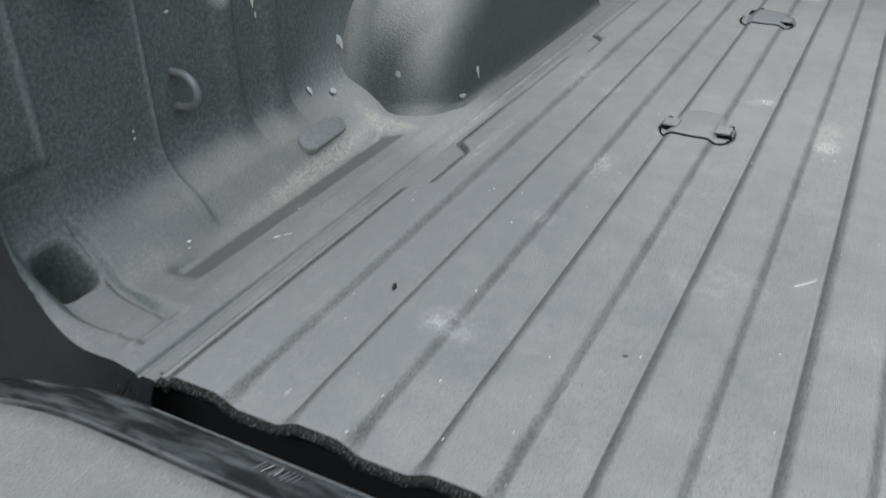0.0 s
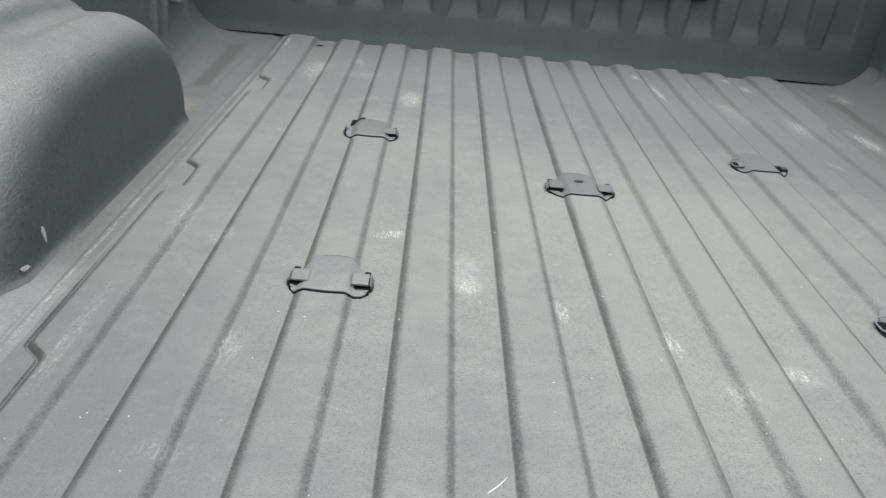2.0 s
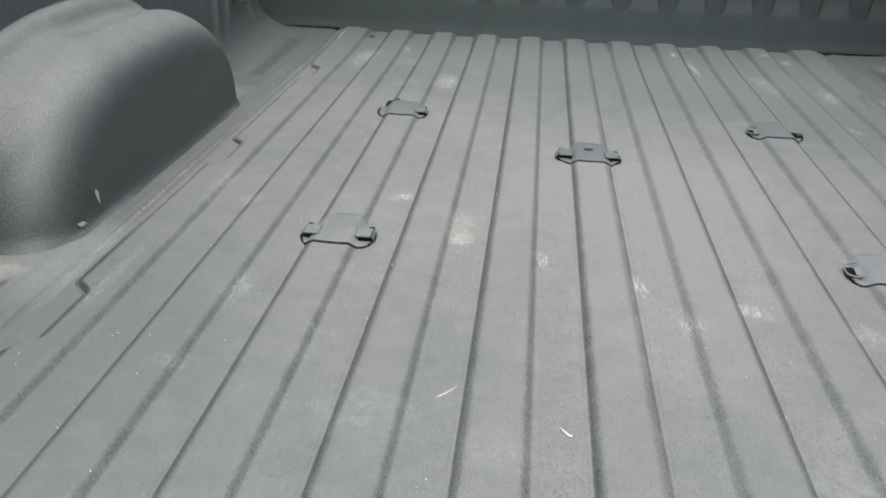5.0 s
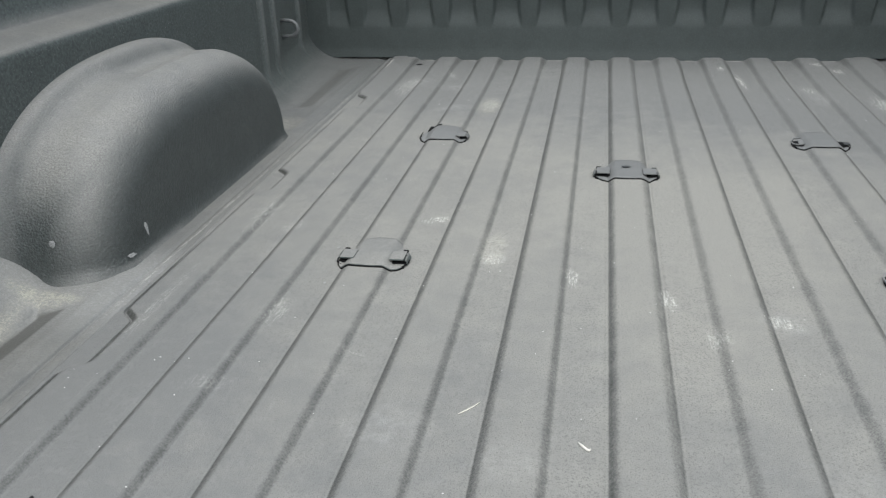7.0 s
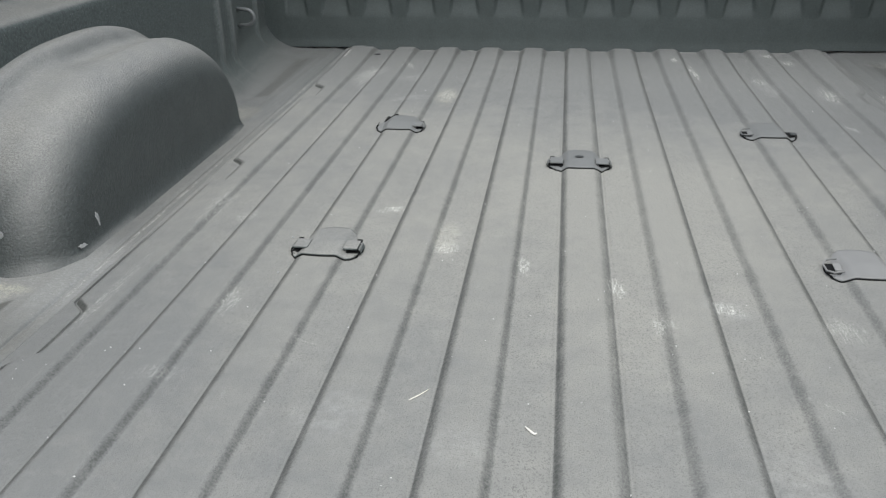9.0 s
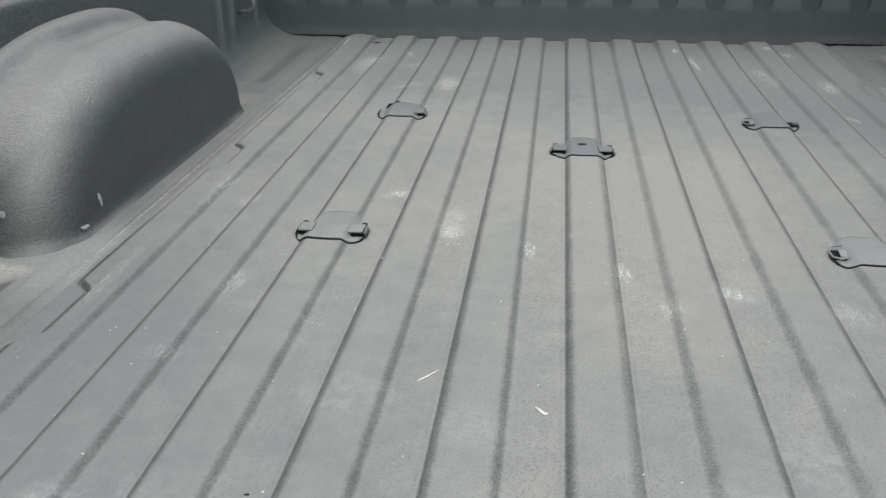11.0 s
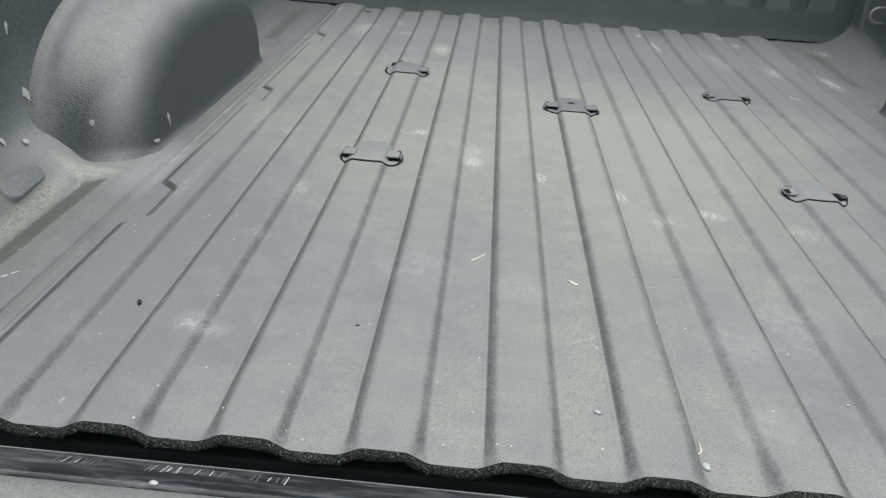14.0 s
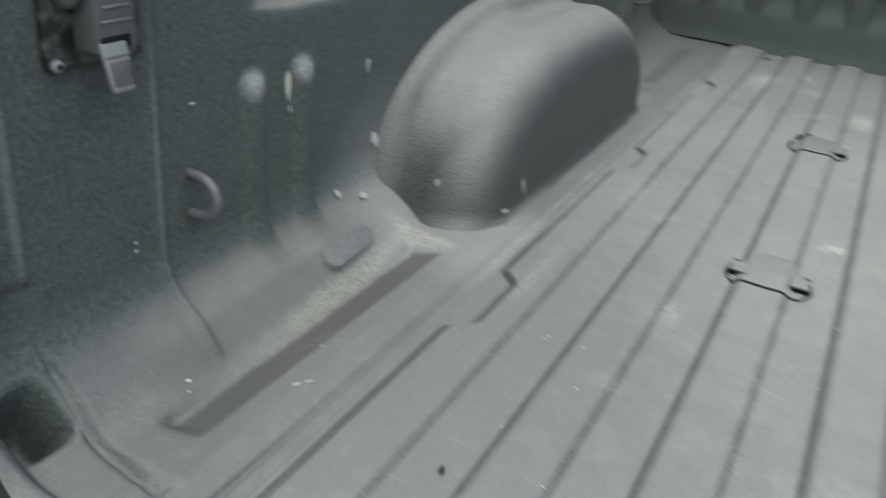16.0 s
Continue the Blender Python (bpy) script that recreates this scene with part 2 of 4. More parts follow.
def plain(name, color, rough=0.5, metal=0.0, spec=0.5, vary=0.15, scale=60.0, bump=0.0, bscale=200.0):
    m, nodes, links, bsdf = node_mat(name)
    nt = m.node_tree
    co = nodes.new("ShaderNodeTexCoord").outputs["Object"]
    n = noise_node(nt, co, scale, 4.0)
    links.new(mixc(nt, n, tuple(c * (1 - vary) for c in color), tuple(min(1, c * (1 + vary)) for c in color)), bsdf.inputs["Base Color"])
    bsdf.inputs["Roughness"].default_value = rough
    bsdf.inputs["Metallic"].default_value = metal
    bsdf.inputs["Specular IOR Level"].default_value = spec
    if bump:
        b = nodes.new("ShaderNodeBump")
        b.inputs["Strength"].default_value = bump
        b.inputs["Distance"].default_value = 0.001
        links.new(noise_node(nt, co, bscale, 3.0), b.inputs["Height"])
        links.new(b.outputs[0], bsdf.inputs["Normal"])
    return m


# chalky scuffs on the floor: x, y, half sizes, turn, strength
rear_scuffs = [
    (-0.443, -0.684, 0.04, 0.02, 30, 0.22), (-0.513, -1.039, 0.008, 0.006, 0, 0.5), (-0.424, -0.519, 0.02, 0.05, 0, 0.4), (-0.575, -0.52, 0.012, 0.16, 0, 0.4),
    (-0.31, -0.60, 0.003, 0.04, 70, 0.25), (-0.05, -0.86, 0.003, 0.05, -55, 0.3), (0.23, -0.68, 0.003, 0.05, 48, 0.3), (-0.448, -0.910, 0.020, 0.016, -35, 0.45)]
mid_scuffs = [
    (-0.284, -0.215, 0.030, 0.017, 20, 1.0), (-0.183, -0.345, 0.022, 0.024, 0, 1.0), (-0.077, -0.39, 0.012, 0.04, 8, 0.9), (0.039, -0.44, 0.014, 0.035, 10, 0.9),
    (0.161, -0.481, 0.030, 0.018, -25, 1.0), (0.281, -0.517, 0.03, 0.04, 20, 0.4), (-0.492, -0.266, 0.03, 0.03, 40, 0.4), (-0.555, -0.22, 0.02, 0.10, 0, 0.3),
    (0.087, -0.528, 0.02, 0.03, 0, 0.5)]
front_scuffs = [
    (0.276, 0.70, 0.010, 0.10, 4, 1.0), (0.533, 0.506, 0.03, 0.09, 0, 0.7), (-0.288, 0.464, 0.03, 0.07, 0, 0.6), (-0.513, 0.62, 0.035, 0.14, 0, 0.55),
    (-0.425, 0.749, 0.014, 0.05, 20, 0.6), (0.514, 0.805, 0.02, 0.04, 0, 1.0), (0.51, 0.26, 0.012, 0.035, 20, 0.7),
    (0.47, 0.845, 0.018, 0.03, 10, 1.0), (-0.610, 0.84, 0.006, 0.06, 0, 1.0), (0.41, 0.62, 0.025, 0.05, 10, 0.5), (0.24, 0.80, 0.014, 0.03, 0, 1.0)]
floor_marks = rear_scuffs + mid_scuffs + front_scuffs
soft_marks = [(-0.40, 0.62, 0.05, 0.035, 0, 0.35), (-0.37, 0.42, 0.05, 0.03, 0, 0.35), (-0.50, 0.66, 0.04, 0.06, 0, 0.4), (0.42, 0.55, 0.03, 0.08, 0, 0.35), (-0.436, -0.905, 0.036, 0.030, 0, 0.52), (-0.367, -0.885, 0.035, 0.035, 30, 0.15), (-0.239, -0.735, 0.05, 0.05, 0, 0.3), (0.12, -0.851, 0.05, 0.06, 30, 0.25),
    (0.105, -0.99, 0.05, 0.03, 30, 0.25), (0.18, -0.80, 0.05, 0.10, 20, 0.25), (-0.118, -0.77, 0.05, 0.04, 0, 0.25), (-0.183, -0.315, 0.028, 0.07, 0, 0.35), (0.161, -0.481, 0.04, 0.03, -25, 0.4)]
floor_sand = [(-0.291, 0.45, 0.03, 0.09, 0, 0.5), (-0.187, -0.31, 0.022, 0.06, 0, 0.4), (0.10, -0.95, 0.06, 0.06, 0, 0.15)]
side_sand = [(-0.738, -0.70, 0.018, 0.20, 2, 0.28), (-0.745, -0.64, 0.014, 0.13, 2, 0.30), (-0.725, -0.530, 0.056, 0.022, 0, 0.80), (-0.745, -0.95, 0.025, 0.05, 0, 0.12), (-0.70, 0.27, 0.05, 0.06, 0, 0.35)]
side_marks = [(-0.630, -0.25, 0.0045, 0.5, 0, 0.60), (-0.630, 0.4, 0.0055, 0.4, 0, 0.45), (0.64, 0.45, 0.014, 0.13, 4, 0.6), (0.72, 0.8, 0.05, 0.018, 0, 0.6),
              (-0.70, -0.78, 0.012, 0.04, -20, 0.6), (0.65, 0.42, 0.012, 0.09, 2, 0.9), (0.75, 0.80, 0.04, 0.05, 0, 0.5)]
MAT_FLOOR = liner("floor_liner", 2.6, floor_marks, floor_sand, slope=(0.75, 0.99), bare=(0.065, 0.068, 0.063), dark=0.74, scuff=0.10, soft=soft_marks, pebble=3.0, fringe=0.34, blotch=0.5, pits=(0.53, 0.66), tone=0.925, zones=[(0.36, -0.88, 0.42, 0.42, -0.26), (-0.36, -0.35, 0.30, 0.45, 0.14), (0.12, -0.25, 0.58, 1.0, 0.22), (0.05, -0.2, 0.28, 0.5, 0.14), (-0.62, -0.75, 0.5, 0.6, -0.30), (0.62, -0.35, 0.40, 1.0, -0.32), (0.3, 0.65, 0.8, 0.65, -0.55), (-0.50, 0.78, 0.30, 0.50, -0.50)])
# darker strips along the channels: x, half width, y, half length, skew, strength
channel_bands = [(0.7065, 0.0195, -0.751, 0.198, -0.012, 0.70), (0.716, 0.018, 0.615, 0.20, 0.05, 0.5)]
MAT_SIDE = liner("side_liner", 0.8, side_marks, side_sand, 0.92, channel_bands, 0.6, slope=(0.36, 0.80), bare=(0.057, 0.068, 0.065), dark=0.62, fringe=0.2, thin=((0.20, 0.55, 0.30, -0.20), (-0.82, -1.0, 0.16, 0.16)), pits=(0.50, 0.66), tone=0.76, blotch=0.5, zones=[(-0.76, 0.7, 0.5, 0.55, -0.5), (0.76, 0.7, 0.5, 0.55, -0.5), (-0.76, -1.02, 0.2, 0.22, -0.5)], pale_spots=[(-0.852, 0.17, 0.004, 0.16, 0.22), (-0.990, 0.20, 0.006, 0.16, 0.22), (-0.729, 0.210, 0.020, 0.018, 0.75), (-0.651, 0.211, 0.020, 0.018, 0.7), (-0.485, 0.02, 0.14, 0.16, 0.34), (0.490, 0.20, 0.016, 0.22, 0.20), (0.586, 0.20, 0.016, 0.22, 0.20), (0.838, 0.20, 0.012, 0.22, 0.20)])
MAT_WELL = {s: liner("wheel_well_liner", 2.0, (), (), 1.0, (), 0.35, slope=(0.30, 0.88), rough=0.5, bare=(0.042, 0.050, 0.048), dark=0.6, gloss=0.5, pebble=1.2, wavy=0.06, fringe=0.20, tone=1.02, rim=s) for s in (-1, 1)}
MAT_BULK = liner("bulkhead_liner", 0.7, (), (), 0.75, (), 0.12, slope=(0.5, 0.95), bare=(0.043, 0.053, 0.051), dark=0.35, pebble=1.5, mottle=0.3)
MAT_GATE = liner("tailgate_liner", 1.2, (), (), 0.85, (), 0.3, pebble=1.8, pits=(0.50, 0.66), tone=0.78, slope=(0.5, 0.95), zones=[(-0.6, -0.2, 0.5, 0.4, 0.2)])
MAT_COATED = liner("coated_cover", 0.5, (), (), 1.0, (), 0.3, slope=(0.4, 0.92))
MAT_EDGE = plain("liner_edge", (0.016, 0.017, 0.015), 0.7, spec=0.15, bump=1.0, bscale=420)
en, el = MAT_EDGE.node_tree.nodes, MAT_EDGE.node_tree.links
eco = en.new("ShaderNodeTexCoord").outputs["Object"]
el.new(mixc(MAT_EDGE.node_tree, ramp(MAT_EDGE.node_tree, noise_node(MAT_EDGE.node_tree, eco, 520.0, 6.0, 0.9), 0.52, 0.66), (0.006, 0.007, 0.006), (0.20, 0.20, 0.185)), en["Principled BSDF"].inputs["Base Color"])
for n in en:
    if n.type == 'BUMP':
        n.inputs["Distance"].default_value = 0.003
MAT_JAMB = plain("black_painted_jamb", (0.016, 0.018, 0.018), 0.45, spec=0.4, vary=0.5, scale=40, bump=0.3, bscale=120)
# flat black standing in for shade in gaps, recesses and slots
MAT_VOID = plain("gap_black", (0.006, 0.0065, 0.0065), 0.7, spec=0.2)
MAT_COVER = plain("grey_plastic_cover", (0.168, 0.174, 0.170), 0.55, vary=0.12, scale=40, bump=0.25, bscale=500)
MAT_RUBBER = plain("black_trim", (0.03, 0.032, 0.033), 0.3, vary=0.5, scale=70, bump=0.2)
rn, rl = MAT_RUBBER.node_tree.nodes, MAT_RUBBER.node_tree.links
rmap = rn.new("ShaderNodeMapping")
rmap.inputs["Scale"].default_value = (14, 70, 70)
rl.new(rn.new("ShaderNodeTexCoord").outputs["Object"], rmap.inputs["Vector"])
rubbed = ramp(MAT_RUBBER.node_tree, noise_node(MAT_RUBBER.node_tree, rmap.outputs[0], 1.0, 6.0, 0.7), 0.46, 0.78)
rl.new(mixc(MAT_RUBBER.node_tree, rubbed, (0.014, 0.016, 0.016), (0.16, 0.17, 0.17)), rn["Principled BSDF"].inputs["Base Color"])
MAT_PALE = plain("pale_grey_cover", (0.228, 0.230, 0.224), 0.6, vary=0.15, scale=30, bump=0.3, bscale=400)
MAT_STEEL = plain("painted_steel_bar", (0.14, 0.148, 0.148), 0.30, vary=0.2, scale=80)
MAT_DARK = plain("dark_plastic", (0.055, 0.06, 0.06), 0.5, vary=0.3, scale=60, bump=0.2)
MAT_HOUSE = plain("grey_moulded_plastic", (0.095, 0.102, 0.102), 0.5, vary=0.25, scale=80, bump=0.2)
MAT_TAB = plain("pale_grey_plastic", (0.21, 0.225, 0.222), 0.5, vary=0.15, scale=70)
MAT_PLUG = plain("dark_grey_plug", (0.165, 0.173, 0.168), 0.6, vary=0.45, scale=170, bump=0.8, bscale=330)
MAT_CHALK = plain("chalky_white", (0.40, 0.41, 0.40), 0.85, vary=0.35, scale=420, bump=0.6, bscale=500)
MAT_GRIT = plain("white_grit", (0.62, 0.62, 0.60), 0.7)
MAT_SPLASH = plain("dull_dried_splash", (0.26, 0.266, 0.26), 0.9, vary=0.4, scale=420, bump=0.6, bscale=500)
MAT_CREAM = plain("dried_cream_drip", (0.52, 0.53, 0.43), 0.7, vary=0.2, scale=200)
MAT_STRAW = plain("dry_straw", (0.66, 0.64, 0.57), 0.7, vary=0.2, scale=200)
MAT_CHIP = plain("pale_wood", (0.72, 0.70, 0.64), 0.7, vary=0.2, scale=200)
MAT_BLACK = plain("black_crumb", (0.015, 0.015, 0.015), 0.6)
MAT_GROUND = plain("grey_concrete_ground", (0.12, 0.12, 0.115), 0.9, vary=0.35, scale=1.5, bump=0.4, bscale=40)
MAT_LEDGE = plain("grey_dust", (0.24, 0.24, 0.225), 0.9, vary=0.5, scale=140)
MAT_PRIMER = plain("pale_dust_ledge", (0.5, 0.5, 0.47), 0.8, vary=0.3, scale=90)


# ---- building helpers ----
def mesh_object(name, verts, faces, mat, parent=None, label="", smooth=True):
    me = bpy.data.meshes.new(name)
    me.from_pydata(verts, [], faces)
    me.update()
    if smooth:
        me.shade_smooth()
    me.materials.append(mat)
    ob = new(name, me)
    ob.parent = parent
    if label:
        ob["label"] = label
    return ob


def part(name, bm, mat, parent=None, label="", smooth=True, keep=False):
    me = bpy.data.meshes.new(name)
    if not keep:
        bmesh.ops.recalc_face_normals(bm, faces=bm.faces)
    bm.to_mesh(me)
    bm.free()
    if smooth:
        me.shade_smooth()
    me.materials.append(mat)
    ob = new(name, me)
    ob.parent = parent
    if label:
        ob["label"] = label
    return ob


def grid_faces(rows, cols, flip=False):
    out = []
    for i in range(rows - 1):
        for j in range(cols - 1):
            a, b, c, d = i * cols + j, i * cols + j + 1, (i + 1) * cols + j + 1, (i + 1) * cols + j
            out.append((a, d, c, b) if flip else (a, b, c, d))
    return out


def sstep(a, b, x):
    t = np.clip((np.asarray(x, float) - a) / (b - a), 0, 1)
    return t * t * (3 - 2 * t)


def band(lo, hi, soft, x):
    return sstep(lo - soft, lo + soft, x) * (1 - sstep(hi - soft, hi + soft, x))


def box_bm(sx, sy, sz, at=(0, 0, 0), bevel=0.0, seg=2, bm=None):
    bm2 = bmesh.new()
    bmesh.ops.create_cube(bm2, size=1.0)
    bmesh.ops.scale(bm2, vec=(sx, sy, sz), verts=bm2.verts)
    if bevel:
        bmesh.ops.bevel(bm2, geom=list(bm2.edges), offset=bevel, segments=seg, affect='EDGES', profile=0.5)
    bmesh.ops.translate(bm2, vec=at, verts=bm2.verts)
    if bm is None:
        return bm2
    me = bpy.data.meshes.new("tmp")
    bm2.to_mesh(me)
    bm2.free()
    bm.from_mesh(me)
    bpy.data.meshes.remove(me)
    return bm


def tube_bm(points, radius, sides=12, taper=None):
    bm = bmesh.new()
    pts = [Vector(p) for p in points]
    rings = []
    up = Vector((0.123, 0.456, 0.881)).normalized()
    for i, p in enumerate(pts):
        d = (pts[min(i + 1, len(pts) - 1)] - pts[max(i - 1, 0)]).normalized()
        a = d.cross(up).normalized()
        b = d.cross(a).normalized()
        r = radius * (taper[i] if taper else 1.0)
        rings.append([bm.verts.new(p + r * (math.cos(2 * math.pi * k / sides) * a + math.sin(2 * math.pi * k / sides) * b)) for k in range(sides)])
    for r0, r1 in zip(rings, rings[1:]):
        for k in range(sides):
            bm.faces.new((r0[k], r0[(k + 1) % sides], r1[(k + 1) % sides], r1[k]))
    bm.faces.new(rings[0])
    bm.faces.new(rings[-1])
    return bm


def empty(name, m=None):
    ob = new(name)
    ob.empty_display_size = 0.05
    if m is not None:
        ob.matrix_world = m
    return ob


# ---- bed plan ----
P = 0.1155            # pitch of the floor ribs
DEEP = 0.0060         # depth of the valleys between them
Y0, Y1 = -1.073, 0.955
XW = 0.815            # inner wall from the middle
NOTCH = ((-0.672, -0.552), (-0.128, -0.024), (0.415, 0.512))


def ease(a, b, x):
    """A straight ramp with eased ends."""
    t = min(1.0, max(0.0, (x - a) / (b - a)))
    return 0.55 * t + 0.45 * t * t * (3 - 2 * t)


def rib_height(x, y):
    """Height of the ribbed floor sheet."""
    ax = abs(x)
    roll = 0.006 * float(1 - sstep(0.0, 0.03, y - Y0))
    k = min(5, round(ax / P))
    half = 0.0290
    out = ax - k * P
    if k == 5 and out > 0:
        edge = half + 0.0015
        wide = 0.0055 + 0.0020 * float(sstep(-0.5, -0.2, y)) + (0.003 if x > 0 else 0.0)
        for lo, hi in NOTCH:
            edge -= (0.022 if x < 0 else 0.014) * float(band(lo, hi, 0.015, y))
        edge += 0.012 * float(sstep(0.52, 0.56, y))
        groove = (0.0030 - 0.0014 * float(sstep(-0.5, -0.2, y))) * (1.0 if x < 0 else 0.35) * math.exp(-((out - edge - 0.0045) / 0.0020) ** 2)
        return 0.0075 * float(sstep(0.66, 0.925, y)) - DEEP * ease(edge - wide, edge + wide, out) - groove
    # rounded flanks, steeper towards the walls, with a shallow crease at their foot
    if out > 0 and k:
        lo, hi = 0.0072, 0.0074
    else:
        lo, hi = (0.0105, 0.0062) if x > 0 else (0.0090, 0.0052)
    front = float(sstep(0.78, 0.915, y))
    lo, hi = lo + 0.003 * front, hi + 0.005 * front
    crease = (0.0014 if out > 0 else 0.0004) * math.exp(-((abs(out) - half - hi + 0.001) / 0.0026) ** 2) * float(sstep(0.0, 0.05, y - Y0)) * (1 - front)
    deep = DEEP + 0.0036 * float(1 - sstep(0.0, 0.06, y - Y0)) + 0.0050 * front
    nose = 0.0020 * float(sstep(0.902, 0.930, y))
    fall = float(sstep(half - lo - roll, half + hi + roll, abs(out)))
    rise = 0.0075 * float(sstep(0.66, 0.925, y))
    return rise - deep * fall - nose * (1 - fall) - crease


# ---- floor ----
def build_floor():
    xs = set()
    for k in range(-5, 6):
        for s in (-1, 1):
            e = k * P + s * 0.0285
            for d in (-0.013, -0.0105, -0.008, -0.0055, -0.003, -0.001, 0.001, 0.003, 0.005, 0.0065, 0.008, 0.0095, 0.0115, 0.014):
                xs.add(round(e + s * d, 5))
        xs.update((round(k * P, 5), round(k * P + P / 2, 5)))
    for s in (-1, 1):
        for d in np.arange(0.568, 0.634, 0.0014):
            xs.add(round(s * float(d), 5))
    xs = sorted(v for v in xs if abs(v) <= 0.633)
    ys = set(np.round(np.arange(Y0, Y1, 0.02), 4)) | {Y1, Y0 + 0.006, Y0 + 0.012}
    for lo, hi in NOTCH:
        for e in (lo, hi):
            ys.update(np.round(np.arange(e - 0.018, e + 0.0185, 0.0018), 4))
    ys = sorted(float(y) for y in ys)
    rnd = random.Random(3)
    verts = []
    # rolled rear lip
    for dy, dz in ((0.000, -0.0092), (-0.0030, -0.0078), (-0.0045, -0.0046), (-0.0032, -0.0014)):
        for x in xs:
            verts.append((x, Y0 + dy - 0.0035 * rnd.random() * (dz < -0.001), rib_height(x, Y0) + dz + 0.0016 * (rnd.random() - 0.5)))
    for y in ys:
        for x in xs:
            verts.append((x, y, rib_height(x, y)))
    n = len(xs)
    faces = grid_faces(len(ys) + 4, n)
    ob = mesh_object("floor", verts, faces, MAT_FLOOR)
    ob.data.materials.append(MAT_EDGE)
    for poly in ob.data.polygons:
        if poly.index < 4 * (n - 1):
            poly.material_index = 1
    tagged(ob, "grey sprayed ribbed truck bed floor, dusty and scuffed", "floor", kind="structure")
    return ob


# ---- side walls with their floor flange, fillet and ribs ----
RIBS = ((-0.728, 0.019, 0.214, 0.0085), (-0.650, 0.019, 0.214, 0.0085), (0.490, 0.017, 0.60, 0.010), (0.586, 0.017, 0.60, 0.010), (0.838, 0.014, 0.60, 0.009))


def side_profile(y):
    chan = float(band(-0.945, -0.548, 0.012, y) + 0.45 * band(0.40, 0.83, 0.03, y))
    chan2 = float(band(-0.90, -0.58, 0.05, y) + 0.45 * band(0.40, 0.83, 0.04, y))
    out = 0.045 * float(sstep(0.40, 0.93, y))
    ledge = float(sstep(-0.745, -0.66, y))
    crease = 0.0046 - 0.0028 * float(sstep(-0.60, -0.25, y))
    pts = [(0.6195, -0.0076), (0.6198, -0.0059), (0.6215, -0.0052), (0.625, -0.0049)]
    for t in np.linspace(0, 1, 44)[1:]:
        seam = crease * math.exp(-((0.625 + 0.061 * t - 0.6385) / 0.0031) ** 2) - 0.0010 * math.exp(-((0.625 + 0.061 * t - 0.666) / 0.009) ** 2)
        pts.append((0.625 + 0.061 * t, -0.0049 + 0.0039 * float(sstep(0.1, 0.75, t)) - seam))
    for t in np.linspace(0, 1, 8)[1:]:
        pts.append((0.686 + 0.041 * t, -0.001 - chan * 0.015 * float(np.clip(t * 1.05, 0, 1))))
    pts.append((0.731, -0.001 - (0.5 * chan + 0.5 * chan2) * 0.0155))
    cx, r = 0.738, 0.077
    bend = [(0.738, 0.0), (0.745, 0.0018), (0.752, 0.0058), (0.759, 0.0108), (0.767, 0.0168), (0.775, 0.0230), (0.783, 0.0294), (0.790, 0.0355),
            (0.796, 0.0412), (0.802, 0.0480), (0.8065, 0.0545), (0.810, 0.0615), (0.8125, 0.069), (0.8142, 0.077)]
    bi = np.linspace(0, len(bend) - 1, 34)
    bend = list(zip(np.interp(bi, range(len(bend)), [q[0] for q in bend]), np.interp(bi, range(len(bend)), [q[1] for q in bend])))
    rimmed = float(1 - sstep(-1.060, -1.046, y))
    for i, (bx, bz) in enumerate(bend):
        t = i / (len(bend) - 1)
        arc = radians(90 * t)
        bx += rimmed * (0.735 + 0.078 * math.sin(arc) - bx)
        bz += rimmed * (0.078 - 0.078 * math.cos(arc) - bz)
        tight = float(sstep(0.30, 0.62, y))
        bx += tight * (0.753 + 0.062 * math.sin(arc) - bx)
        bz += tight * (0.062 - 0.062 * math.cos(arc) - bz)
        pts.append((bx + out * (0.25 + 0.75 * t), bz - chan2 * 0.015 * max(0, 1 - t * 2.6)))
    w = cx + r + out
    for z in np.linspace(0.085, 0.262, 30):
        pts.append((w, float(z)))
    top = 0.272
    for t in np.linspace(0, 90, 6)[1:]:
        s, c = math.sin(radians(t)), math.cos(radians(t))
        pts.append((w + ledge * 0.016 * (1 - c), top - 0.01 + 0.016 * s if ledge > 0 else top - 0.01 + 0.016 * s))
    for t in np.linspace(0, 1, 4)[1:]:
        pts.append((w + ledge * (0.016 + 0.050 * t), 0.278 + 0.012 * t + (1 - ledge) * 0.03 * t))
    for z in np.linspace(0.33, 0.50, 6):
        pts.append((w + ledge * 0.068, float(z)))
    pts += [(w + 0.075, 0.515), (w + 0.14, 0.515), (w + 0.155, 0.50), (w + 0.155, 0.30)]
    return np.array(pts)


